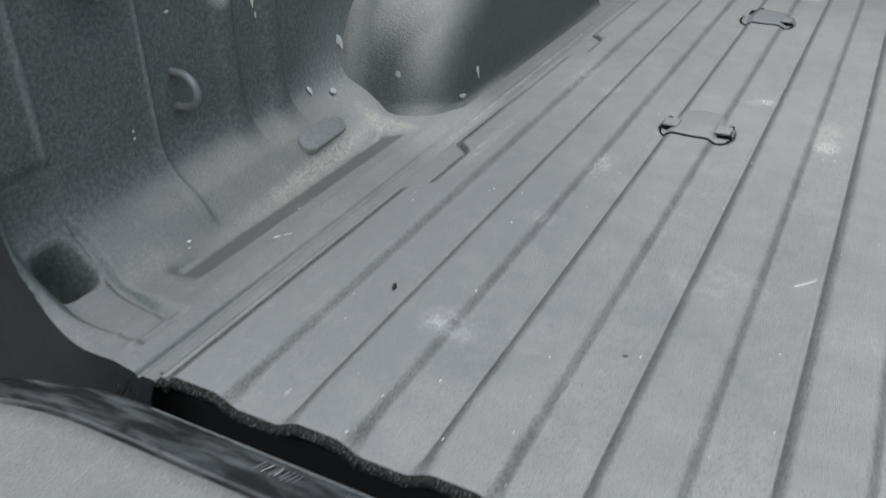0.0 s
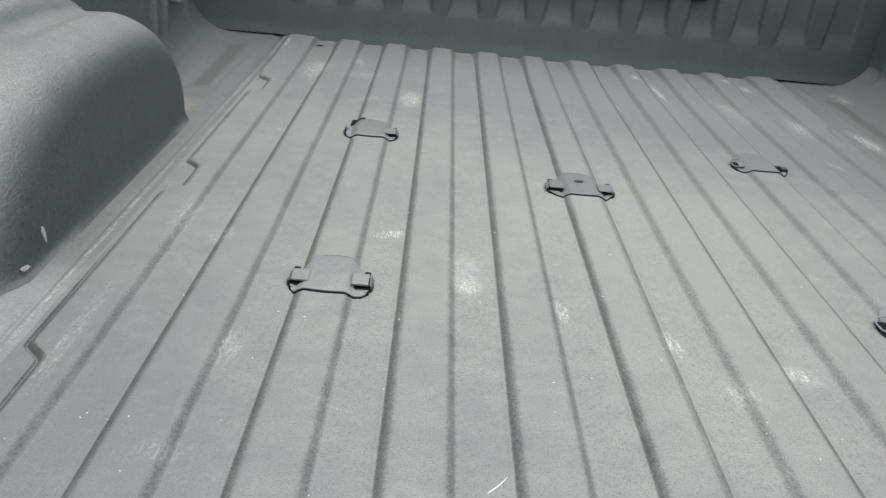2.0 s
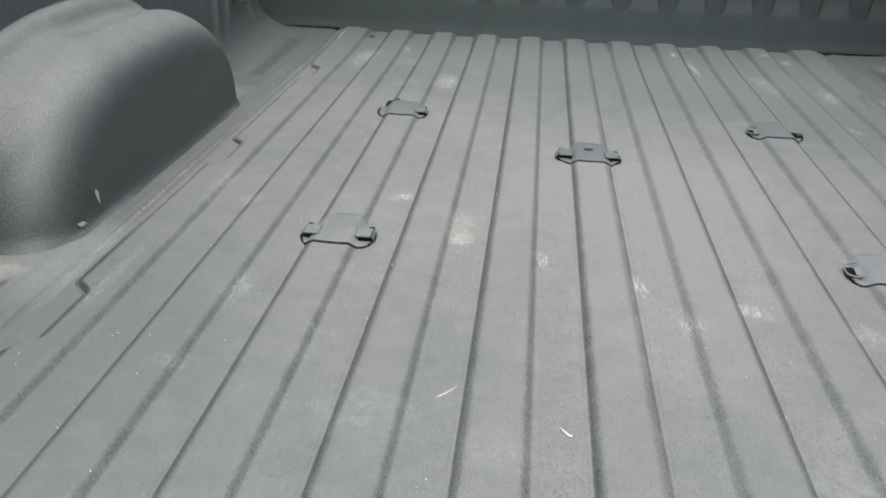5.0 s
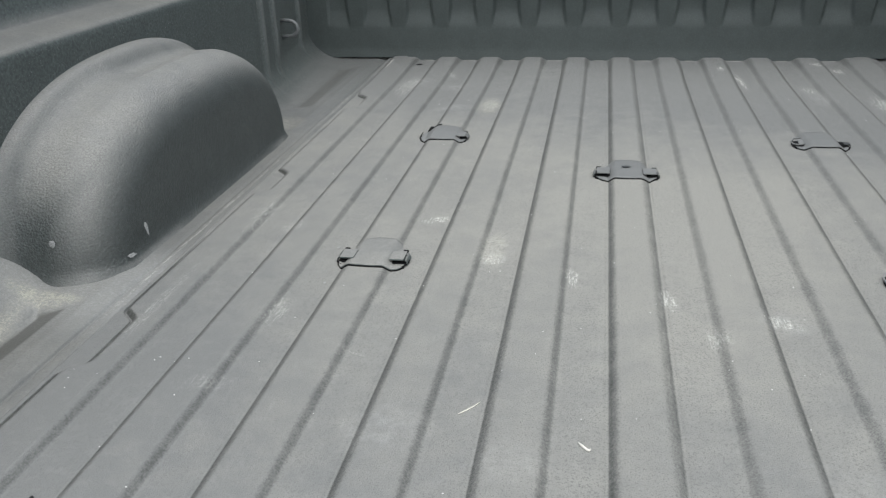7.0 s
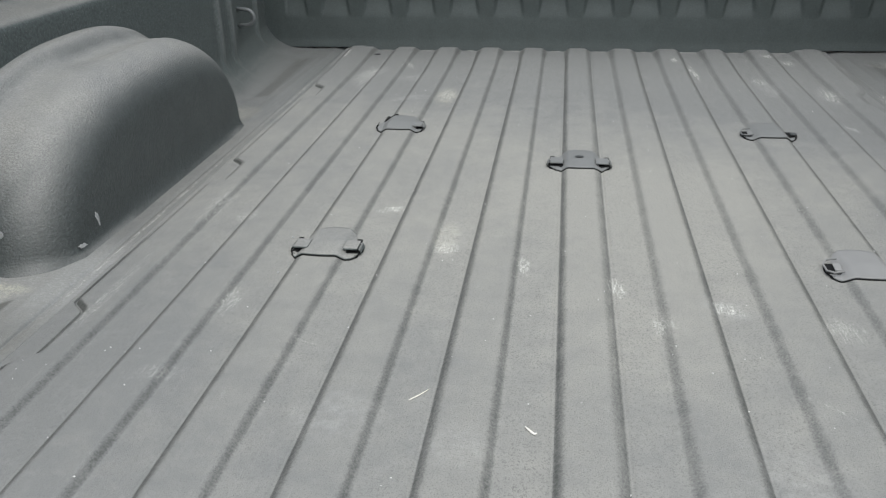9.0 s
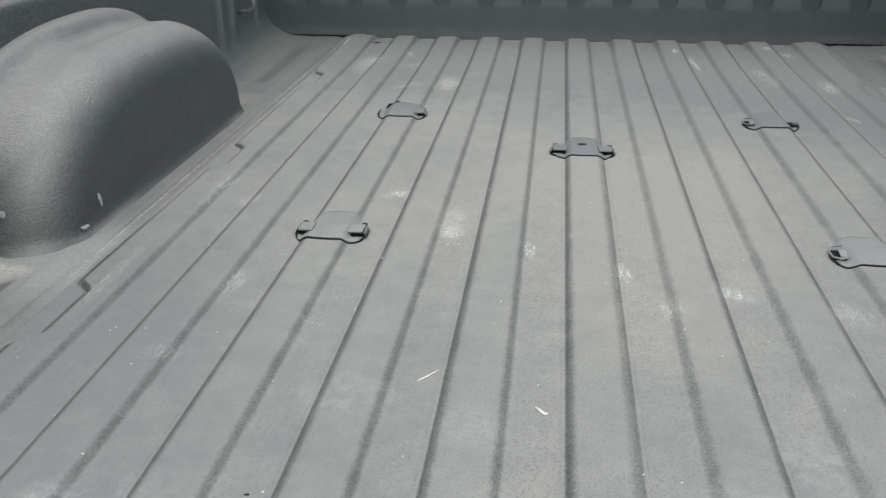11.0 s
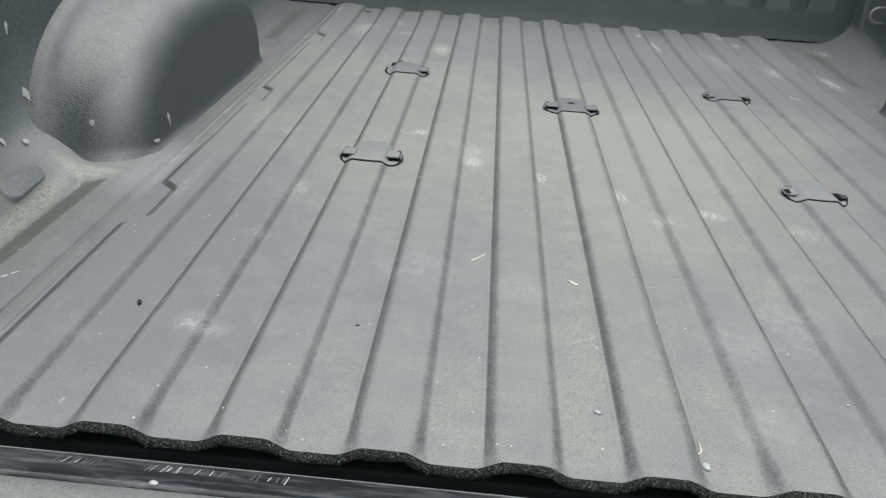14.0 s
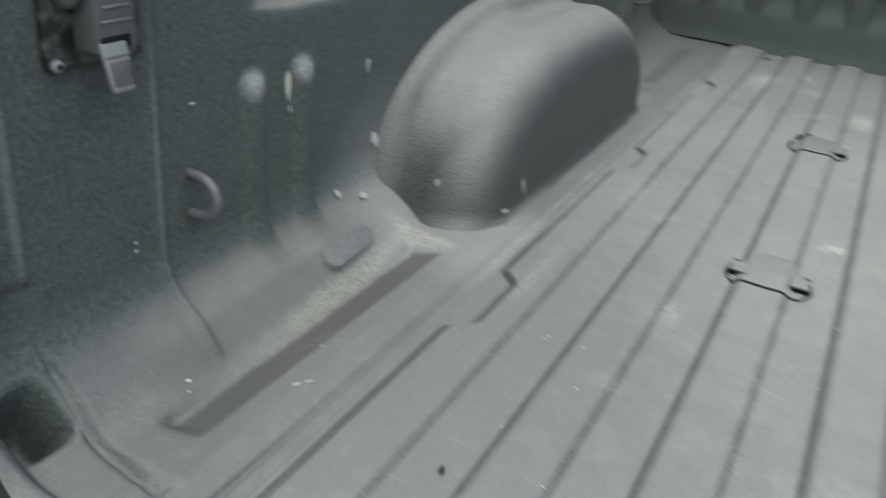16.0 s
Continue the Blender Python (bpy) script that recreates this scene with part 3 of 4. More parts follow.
def build_side(sign):
    ys = set(np.round(np.arange(-1.08, 0.962, 0.010), 4))
    for c, w, *_ in RIBS:
        ys.update(np.round(np.arange(c - w - 0.006, c + w + 0.007, 0.003), 4))
    for e in (-0.945, -0.548, -0.99, -1.005, -0.852, -1.040, -1.053, 0.40, 0.83):
        ys.update(np.round(np.arange(e - 0.015, e + 0.016, 0.003), 4))
    ys = sorted(float(y) for y in ys)
    verts, n = [], 0
    for y in ys:
        p = side_profile(y)
        n = len(p)
        d = np.gradient(p, axis=0)
        d /= np.linalg.norm(d, axis=1)[:, None] + 1e-9
        nrm = np.stack([-d[:, 1], d[:, 0]], 1)        # points into the bed
        up = p[:, 1]
        lift = np.zeros(n)
        wallish = sstep(0.016, 0.075, up) * (p[:, 0] > 0.70)
        for c, w, top, h in RIBS:
            across = np.clip(1 - ((y - c) / w) ** 2, 0, 1) ** 0.7
            lift += h * across * wallish * (1 - sstep(top - 0.003, top + 0.007, up))
        line = math.exp(-((y + 0.852) / 0.005) ** 2)
        lift += 0.003 * line * sstep(-0.010, 0.012, up) * sstep(0.722, 0.736, p[:, 0])
        # end rim, pocket in front of it and the hollow in the pocket
        side = sstep(0.70, 0.80, p[:, 0])
        rim = float(1 - sstep(-1.060, -1.046, y))
        pocket = float(band(-1.050, -0.994, 0.004, y))
        wallpart = p[:, 0] > 0.66
        lift += rim * 0.019 * side * wallpart * (up < 0.6)
        lift -= pocket * 0.004 * wallpart * (up < 0.11)
        hollow = float(band(-1.040, -1.005, 0.009, y)) * sstep(0.008, 0.016, up) * (1 - sstep(0.026, 0.046, up)) * (p[:, 0] > 0.72)
        lift -= 0.065 * hollow
        lift += 0.0022 * math.exp(-((y + 0.990) / 0.006) ** 2) * (up > 0.045) * (up < 0.5)
        lift -= 0.0060 * np.exp(-((y + 0.988 + 0.156 * (0.79 - np.minimum(p[:, 0], 0.79))) / 0.0046) ** 2) * sstep(0.655, 0.69, p[:, 0]) * (up < 0.11)
        for c in (0.668, 0.690):
            lift += 0.0025 * np.exp(-((p[:, 0] - c) / 0.004) ** 2) * float(band(-1.062, -1.0, 0.006, y))
        q = p + nrm * lift[:, None]
        # the rear edge stands a little further in up the wall than at the floor
        verts += [(sign * float(x), max(y, -1.08 + 0.016 * float(sstep(0.69, 0.80, x))), float(z)) for x, z in q]
    faces = grid_faces(len(ys), n, flip=sign > 0)
    # dark end face that closes the wall's thickness towards the tailgate
    edge = [Vector(v) for v in verts[:n]]
    rows = []
    for deep, back in ((0.0, 0.0), (0.004, 0.0015), (0.05, 0.012), (0.16, 0.035)):
        row = []
        for i, p in enumerate(edge):
            d = (edge[min(i + 3, n - 1)] - edge[max(i - 3, 0)]).normalized()
            out = Vector((sign * abs(d.z), 0, -abs(d.x))) if p.z < 0.45 else Vector((sign, 0, 0))
            row.append(tuple(p + deep * out + Vector((0, -back * 0.2, 0))))
        rows += row
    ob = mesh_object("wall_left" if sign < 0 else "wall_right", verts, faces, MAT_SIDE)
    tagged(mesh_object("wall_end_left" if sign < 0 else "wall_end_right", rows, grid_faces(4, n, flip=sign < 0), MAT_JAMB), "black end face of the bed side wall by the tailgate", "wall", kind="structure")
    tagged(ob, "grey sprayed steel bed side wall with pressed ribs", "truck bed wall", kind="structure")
    return ob


# ---- wheel wells ----
def build_wheel_well(sign):
    yc, rear, fore, b = -0.125, 0.392, 0.345, 0.247
    st = [(0.840, 0.0), (0.815, 0.0), (0.806, 0.0008), (0.801, 0.0030), (0.796, 0.0070), (0.791, 0.0120), (0.785, 0.0168), (0.778, 0.0200),
          (0.768, 0.0222), (0.757, 0.0238), (0.746, 0.0250)]
    r = 0.080
    for t in np.linspace(0, 82, 17)[1:]:
        st.append((0.746 - r * math.sin(radians(t)), 0.0250 + r * (1 - math.cos(radians(t)))))
    x0, i0 = st[-1]
    for t in np.linspace(0, 1, 11)[1:]:
        st.append((x0 - 0.002 * t, i0 + (b - i0) * t))
    t0 = empty("wheel_well", pose(sign * 0.74, yc, 0))
    for name, run in (("flange", st[:2]), ("dome", st[1:])):
        well_sheet(name, run, sign, t0, yc, rear, fore, b)
    tagged(t0, "rounded grey sprayed wheel well bulging from the side wall", "wheel well", "wheel wells")
    return t0


def well_sheet(name, run, sign, parent, yc, rear, fore, b):
    m = 97
    bm = bmesh.new()
    rows = []
    for x, i in run:
        row = []
        inner = float(1 - sstep(0.74, 0.80, x))
        for j in range(m):
            th = math.pi * j / (m - 1)
            c, s = math.cos(th), math.sin(th)
            bi = max(b - i, 0.0005)
            if c > 0:
                e, ai = 2.4, rear - i * 0.95
            else:
                e, ai = 2.5 + 0.5 * inner, fore - i * (0.95 - 0.5 * inner)
            y = yc - math.copysign(abs(c) ** (2 / e), c) * ai
            z = abs(s) ** (2 / e) * bi
            z -= 0.009 * float(band(-0.20, 0.04, 0.04, y)) * float(band(0.742, 0.782, 0.01, x)) * float(sstep(0.15, 0.2, z))
            row.append(bm.verts.new((sign * x, y, z - 0.013)))
        rows.append(row)
    for r0, r1 in zip(rows, rows[1:]):
        for j in range(m - 1):
            bm.faces.new((r0[j], r0[j + 1], r1[j + 1], r1[j]))
    bm.normal_update()
    if sum(fc.normal.z for fc in bm.faces) < 0:
        bmesh.ops.reverse_faces(bm, faces=bm.faces)
        bm.normal_update()
    for v in bm.verts:
        f = max(0.0, 1 - (v.co.z + 0.004) / 0.020)
        h = Vector((v.normal.x, v.normal.y, 0))
        if h.length > 0.2 and f > 0:
            v.co += h.normalized() * 0.010 * min(f, 1.2) ** 2
    bmesh.ops.translate(bm, vec=(-sign * 0.74, -yc, 0), verts=bm.verts)
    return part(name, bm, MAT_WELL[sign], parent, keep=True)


# ---- front bulkhead ----
def build_bulkhead():
    r, z0, W = 0.062, 0.004, 0.868
    zs = sorted(set(np.round(np.r_[np.linspace(z0, z0 + r, 12), np.arange(0.07, 0.21, 0.004), np.arange(0.21, 0.52, 0.02)], 4)))
    us = np.linspace(-1, 1, 521)
    verts = []
    for z in zs:
        z = float(z)
        w = W - r + math.sqrt(max(0, r * r - (r - (z - z0)) ** 2)) if z < z0 + r else W
        for u in us:
            x = float(u) * w
            k = round((x + 0.008) / 0.1185)
            d = abs(x - (k * 0.1185 - 0.008))
            half = 0.019 + 0.14 * min(max(z - 0.085, 0), 0.05) + 0.02 * max(z - 0.135, 0)
            tab = float(1 - sstep(half - 0.003, half + 0.004, d)) if abs(k) <= 6 else 0.0
            rise = min(max(z - 0.085, 0) / 0.10, 1.0)
            lean = 0.009 * float(sstep(0.080, 0.135, z)) if abs(x) < 0.80 else 0.0
            deep = lean * (1 - tab) - 0.010 * rise * tab
            z2 = z - 0.0075 * float(1 - sstep(0.0, 0.04, z)) * float(1 - sstep(0.60, 0.625, abs(x)))
            verts.append((x, 0.930 + deep - 0.004 * float(1 - sstep(0.0, 0.03, z)), z2))
    ob = mesh_object("wall_front", verts, grid_faces(len(zs), len(us)), MAT_BULK)
    tagged(ob, "grey sprayed bulkhead pressed with a row of flutes", "bulkhead", kind="structure")
    # closing sheet added behind it, black to keep the gap dark
    bm = box_bm(1.9, 0.01, 0.60, (0, 0.968, 0.22))
    tagged(part("wall_front_backing", bm, MAT_VOID, smooth=False), "added black sheet behind the bulkhead gap", "wall", kind="structure")
    return ob


def build_bulkhead_panel():
    t = empty("bulkhead_panel", pose(0, 0.919, 0.30))
    bm = box_bm(0.834, 0.010, 0.23, (0, 0, 0), 0.0)
    vert = [e for e in bm.edges if abs(e.verts[0].co.y - e.verts[1].co.y) > 0.005]
    bmesh.ops.bevel(bm, geom=vert, offset=0.014, segments=5, affect='EDGES', profile=0.5)
    part("plate", bm, MAT_BULK, t)
    bm = box_bm(0.842, 0.006, 0.238, (0, 0.005, 0), 0.0)
    vert = [e for e in bm.edges if abs(e.verts[0].co.y - e.verts[1].co.y) > 0.004]
    bmesh.ops.bevel(bm, geom=vert, offset=0.017, segments=5, affect='EDGES', profile=0.5)
    part("seal", bm, MAT_BLACK, t, "black rubber seal")
    tagged(t, "flat grey panel with black seal on the bulkhead", "panel")


# ---- socket covers on the floor ----
def bent_plate(rows, thick):
    """A closed sheet from rows of (x, y, z), thickened downwards."""
    r, c = len(rows), len(rows[0])
    verts = [p for row in rows for p in row]
    top = len(verts)
    verts += [(x, y, z - thick) for x, y, z in verts]
    faces = grid_faces(r, c)
    faces += [tuple(v + top for v in reversed(q)) for q in faces]
    rim = list(range(c)) + [i * c + c - 1 for i in range(1, r)] + [(r - 1) * c + i for i in range(c - 2, -1, -1)] + [i * c for i in range(r - 2, 0, -1)]
    for p0, p1 in zip(rim, rim[1:] + rim[:1]):
        faces.append((p0, p0 + top, p1 + top, p1))
    bm = bmesh.new()
    vs = [bm.verts.new(v) for v in verts]
    for q in faces:
        bm.faces.new([vs[i] for i in q])
    return bm


def build_cover(at, half, long, label, mat, emblem=False, opened=0, loose=False):
    """A saddle over a rib with a strap tab on each side; opened: the side (-1, 1) whose tab is an open ring; loose: one back corner stands up."""
    t = empty("socket_cover", pose(at[0], at[1], 0))
    y_front, y_back = -0.041, long - 0.041

    def bed(x):
        return rib_height(at[0] + x, at[1])

    rows, edge_shade = [], []
    for f in np.linspace(0, 1, 25):
        f = float(f)
        lim = 0.92 * half * (1 - 0.40 * f ** 2.0) - 0.003 * float(1 - sstep(0.0, 0.12, f))
        row = []
        for u in np.linspace(-1, 1, 49):
            x = float(u) * lim
            y = y_front + (y_back - y_front) * f - 0.030 * (abs(x) / 0.05) ** 2 * f + 0.012 * float(sstep(0.036, 0.049, abs(x))) * (1 - f)
            y -= 0.0035 * max(0.0, 1 - (x / 0.034) ** 2) * (1 - f)
            lift = 0.0012 + 0.0020 * (1 - f) + 0.0016 * math.sin(math.pi * f) * max(0.0, 1 - (x / 0.03) ** 2)
            if loose:
                lift += (0.0030 * f + 0.004 * math.sin(math.pi * f)) * float(1 - sstep(-0.030, 0.034, x))
            row.append((x, y, bed(x) + lift))
        rows.append(row)
    part("shell", bent_plate(rows, 0.0014), mat, t)
    # black strip added for the shade under the cover's front edge
    for f in np.linspace(0, 1, 5):
        row = []
        for u in np.linspace(-1, 1, 41):
            x = float(u) * 0.93 * half
            y = y_front - 0.0008 + 0.012 * float(sstep(0.036, 0.049, abs(x))) + 0.03 * float(f)
            y -= 0.0035 * max(0.0, 1 - (x / 0.034) ** 2)
            row.append((x, y, bed(x) + 0.0016))
        edge_shade.append(row)
    part("edge_shade", bent_plate(edge_shade, 0.002), MAT_VOID, t, "black strip for the shade under the cover edge")
    for s in (-1, 1):
        # black foot curling round the end of the strap
        pts = []
        for a in np.linspace(-80, 50, 13):
            x = 0.80 * half + 0.20 * half * math.cos(radians(float(a)))
            pts.append((s * x, -0.0155 + 0.0165 * math.sin(radians(float(a))), max(bed(s * x), -0.0045) + 0.0008))
        part("black_foot", tube_bm(pts, 0.0009, 8), MAT_VOID, t, "black foot curled round the strap")
        base = -DEEP + 0.0004
        if loose and s < 0:
            # black plate stands in for the dark opening by the lifted corner
            under = [[(x, y, bed(x) + 0.0030) for x in (-0.84 * half, -0.68 * half, -0.52 * half, -0.36 * half)] for y in (0.020, 0.040, 0.058)]
            part("underside", bent_plate(under, 0.0012), MAT_VOID, t, "black opening beside the lifted corner")
        # black block stands in for the shade under the strap
        part("strap_shade", box_bm(0.50 * half, 0.029, 0.0030, (s * 0.70 * half, -0.0105, base + 0.002), 0.0010, 1), MAT_VOID, t, "black block for the shade under the strap", smooth=False)
        if s == opened:
            ring = [(0.60 * half, -0.027, 0.002), (0.84 * half, -0.029, 0.001), (0.97 * half, -0.020, -0.001), (0.99 * half, -0.004, -0.0005), (0.88 * half, 0.007, 0.0015), (0.60 * half, 0.010, 0.002)]
            ring = [(s * x, y, z) for x, y, z in ring]
            part("strap_ring", tube_bm(ring, 0.0013, 8), mat, t)
            slat = [[(s * x, y, z) for x in (0.60 * half, 0.78 * half)][::s] for y, z in ((-0.021, 0.0005), (-0.006, 0.0030))]
            part("ring_slat", bent_plate(slat, 0.0012), mat, t, smooth=False)
            continue
        # another black block for the shade behind the tab
        if not opened and not (loose and s < 0):
            part("rear_shade", box_bm(0.15 * half, 0.0065, 0.0030, (s * 0.84 * half, 0.0042, 0.0022), 0.0008, 1), MAT_VOID, t, "black block for the shade behind the strap", smooth=False)
        # flat tab level with the rib and, past a gap, its lid slanting down into the valley
        shut = MAT_DARK if opened else MAT_VOID if loose and s < 0 else mat
        wide, deep, tx, ty = (0.22, 0.012, 0.86, -0.018) if opened else (0.40, 0.0265, 0.70, -0.0125)
        tab = box_bm(wide * half, deep, 0.0026, (s * tx * half, ty, 0.0032 - 0.002 * (wide < 0.3)), 0.0007, 2)
        if shut is MAT_VOID:
            tab.free()
        else:
            part("strap_tab", tab, shut, t, smooth=False)
        lid = [[(s * x, y, z) for x, z in ((0.925 * half, 0.0030), (0.965 * half, 0.0010), (half, -0.0040))][::s] for y in ((-0.0235, -0.0200, -0.0150, -0.0120) if opened else (-0.0235, -0.0180, -0.0060, 0.0000))]
        part("strap_lid", bent_plate(lid, 0.0012), shut, t, smooth=False)
    if emblem:
        bm = bmesh.new()
        bmesh.ops.create_circle(bm, cap_ends=True, radius=0.008, segments=24)
        for v in bm.verts:
            v.co.y = v.co.y * 0.55 + 0.005
            v.co.z = 0.0056
        part("emblem", bm, MAT_DARK, t, "small dark oval emblem")
    tagged(t, label, "socket cover", "covers over the floor sockets")
    return t


# ---- tie-down hooks ----
def build_hook(sign, y, xw):
    t = empty("tie_down_hook", pose(sign * xw, y, 0.128))
    pts = [(sign * 0.012, 0, 0.020)]
    for d in np.linspace(90, -90, 15):
        pts.append((-sign * (0.010 + 0.0215 * math.cos(radians(d))), 0, 0.0190 * math.sin(radians(d))))
    pts.append((sign * 0.012, 0, -0.0205))
    part("loop", tube_bm(pts, 0.0047, 14), MAT_STEEL, t)
    tagged(t, "grey bent steel tie-down loop on the side wall", "tie-down hook", "tie-down hooks on the walls")
    return t


# ---- tailgate ----
def gate_corner(x):
    """How far the tailgate's edge is drawn back at its rounded corners."""
    return -0.055 * max(0.0, (abs(x) - 0.60) / 0.185) ** 2.2


def build_tailgate():
    t = empty("tailgate", pose(0, -1.146, 0.001))
    prof = [(-0.0045, -0.05), (-0.005, 0.004), (-0.011, 0.0112), (-0.026, 0.0125), (-0.25, 0.0125), (-0.48, 0.0125), (-0.50, 0.008), (-0.506, -0.01), (-0.50, -0.05)]
    xs = np.linspace(-0.79, 0.79, 80)
    verts = [(float(x), y + gate_corner(x) * (y > -0.2), z) for y, z in prof for x in xs]
    mesh_object("panel", verts, grid_faces(len(prof), len(xs), True), MAT_GATE, t)
    prof = [(0.046, -0.055), (0.045, -0.012), (0.043, -0.009), (0.040, -0.0085), (0.002, 0.0098), (-0.004, 0.0112), (-0.006, 0.0105), (-0.006, -0.055)]
    xs = np.linspace(-0.785, 0.785, 60)
    verts = [(float(x), y + gate_corner(x), z) for y, z in prof for x in xs]
    trim = mesh_object("edge_trim", verts, grid_faces(len(prof), len(xs), True), MAT_RUBBER, t, "black scratched rubbing strip")
    # thin pale line along the strip's upper edge
    part("pale_edge", box_bm(1.20, 0.0007, 0.0008, (0, 0.0417, -0.0087), 0.0), MAT_TAB, trim, "thin pale edge line", smooth=False)
    rnd = random.Random(11)
    for cx, n in ((-0.452, 10), (-0.378, 18), (-0.325, 8)):
        for i in range(n):
            x = cx + rnd.uniform(-0.03, 0.03)
            bm = box_bm(rnd.uniform(0.0005, 0.0013), rnd.uniform(0.008, 0.020), 0.0004, (0, 0, 0))
            ob = part("scratch", bm, MAT_PRIMER if rnd.random() < 0.35 else MAT_STEEL, trim, "pale scratch", smooth=False)
            ob.matrix_local = pose(x, 0.027, -0.0020, -24.5, 0, rnd.uniform(-5, 4))
    tagged(t, "open tailgate with grey liner and black edge strip", "tailgate")


def build_under_fill():
    # black block added to keep the gap below the rear lip dark
    bm = box_bm(1.66, 0.03, 0.20, (0, -1.045, -0.135), 0.004)
    tagged(part("rear_gap_block", bm, MAT_VOID), "black block filling the gap under the bed floor", "sill", kind="structure")
    bm = box_bm(1.9, 2.0, 0.02, (0, -0.05, -0.06))
    tagged(part("under_floor", bm, MAT_VOID, smooth=False), "black underside below the bed floor", "underbody", kind="structure")


# ---- cleat latch on the rear of the left wall ----
def build_latch():
    t = empty("cleat_latch", pose(-XW, -0.925, 0.30))
    part("plate", box_bm(0.007, 0.088, 0.115, (0.003, 0.018, 0.022), 0.003), MAT_RUBBER, t)
    bm = box_bm(0.026, 0.036, 0.087, (0.018, 0.016, 0.020), 0.004, 3)
    house = part("housing", bm, MAT_HOUSE, t, "dark grey moulded housing")
    part("slot", box_bm(0.004, 0.027, 0.010, (0.030, 0.014, -0.0150), 0.0012, 1), MAT_VOID, house, "dark slot")
    for dz, w in ((0.000, 0.028), (0.010, 0.024), (0.018, 0.012), (0.028, 0.026)):
        part("moulded_bar", box_bm(0.002, w, 0.0022, (0.0312, 0.016, dz), 0.0006, 1), MAT_STEEL, house)
    # thumb tab: a tapered tongue that leans out at its foot
    bm = box_bm(0.006, 0.024, 0.037, (0, 0, 0), 0.0028, 3)
    for v in bm.verts:
        k = 1 - 0.22 * (0.0185 - v.co.z) / 0.037
        v.co.y *= k
    tab = part("thumb_tab", bm, MAT_TAB, t, "pale grey ribbed thumb tab")
    tab.matrix_local = pose(0.0335, 0.011, -0.0315, 0, -14, 0)
    part("step", box_bm(0.0015, 0.022, 0.0014, (0.0032, 0, 0.0075), 0.0004, 1), MAT_STEEL, tab, "moulded step across the tab", smooth=False)
    for i in range(5):
        part("slot", box_bm(0.0018, 0.0022, 0.018, (0.0030, -0.0074 + i * 0.0037, -0.005), 0.0008, 2), MAT_DARK, tab, "dark moulded slot")
    bm = bmesh.new()
    bmesh.ops.create_cone(bm, cap_ends=True, radius1=0.013, radius2=0.011, depth=0.012, segments=28, matrix=pose(0.012, -0.011, 0.020, 90, 0, 0))
    bmesh.ops.bevel(bm, geom=[e for e in bm.edges if len(e.link_faces) == 2 and e.calc_face_angle(0) > 1.0], offset=0.002, segments=2, affect='EDGES')
    part("knob", bm, MAT_HOUSE, t, "round grey pivot")
    for y, z in ((-0.019, -0.031), (0.046, -0.028)):
        bm = bmesh.new()
        bmesh.ops.create_cone(bm, cap_ends=True, radius1=0.0052, radius2=0.0040, depth=0.004, segments=18, matrix=pose(0.0085, y, z, 0, 90, 0))
        screw = part("screw", bm, MAT_TAB, t, "bare metal screw")
        bm = bmesh.new()
        bmesh.ops.create_cone(bm, cap_ends=True, radius1=0.0020, radius2=0.0020, depth=0.001, segments=6, matrix=pose(0.0107, y, z, 0, 90, 0))
        part("socket", bm, MAT_VOID, screw, "dark hexagonal socket", smooth=False)
    tagged(t, "dark grey cleat latch with pale ribbed tab on the wall", "latch")


# ---- raised pad by the wheel well ----
def build_pad():
    bm = bmesh.new()
    n, hw, hl = 28, 0.0150, 0.033
    rings = []
    for z, k in ((-0.01, 1.0), (0.0025, 1.0), (0.0045, 0.93), (0.005, 0.80)):
        ring = []
        for i in range(n):
            a = 2 * math.pi * i / n
            x, y = hw * k * math.cos(a), hw * k * math.sin(a)
            ring.append(bm.verts.new((x, y + (hl if math.sin(a) >= 0 else -hl), z)))
        rings.append(ring)
    for r0, r1 in zip(rings, rings[1:]):
        for i in range(n):
            bm.faces.new((r0[i], r0[(i + 1) % n], r1[(i + 1) % n], r1[i]))
    bm.faces.new(rings[-1])
    ob = part("drain_plug", bm, MAT_PLUG)
    ob.matrix_world = pose(-0.7665, -0.626, 0.0128, 0, 34, 4)
    tagged(ob, "dark grey oblong rubber plug beside the wheel well", "plug")


floor = build_floor()
for sg in (-1, 1):
    build_side(sg)
    build_wheel_well(sg)
build_bulkhead()
build_bulkhead_panel()
build_under_fill()
build_tailgate()
for cx, cy, half, lg, lab, mt, *more in (
        (-0.3435, -0.354, 0.0490, 0.091, "grey socket cover coated like the ribbed floor", MAT_COATED, False, 0),
        (-0.3475, 0.216, 0.0480, 0.088, "dark grey plastic socket cover with one lifted corner", MAT_COVER, False, 0, True),
        (-0.0030, 0.020, 0.0545, 0.094, "dark grey plastic socket cover with small oval emblem", MAT_COVER, True, 0),
        (0.3455, 0.214, 0.0495, 0.092, "dark grey plastic socket cover with open strap ring", MAT_COVER, False, -1),
        (0.3460, -0.356, 0.0485, 0.083, "pale grey plastic socket cover with open strap loop", MAT_PALE, False, -1)):
    build_cover((cx, cy), half, lg, lab, mt, *more)
build_hook(-1, -0.815, XW)
build_hook(-1, 0.665, XW + 0.012)
build_hook(1, 0.665, XW + 0.012)
build_latch()
build_pad()


# ---- ground ----
bm = bmesh.new()
bmesh.ops.create_grid(bm, x_segments=2, y_segments=2, size=400)
bmesh.ops.translate(bm, vec=(0, 0, -0.92), verts=bm.verts)
tagged(part("ground", bm, MAT_GROUND, smooth=False), "plain grey concrete ground under the truck", "ground", kind="structure")


# ---- loose bits ----
def on_floor(x, y):
    return rib_height(x, y)


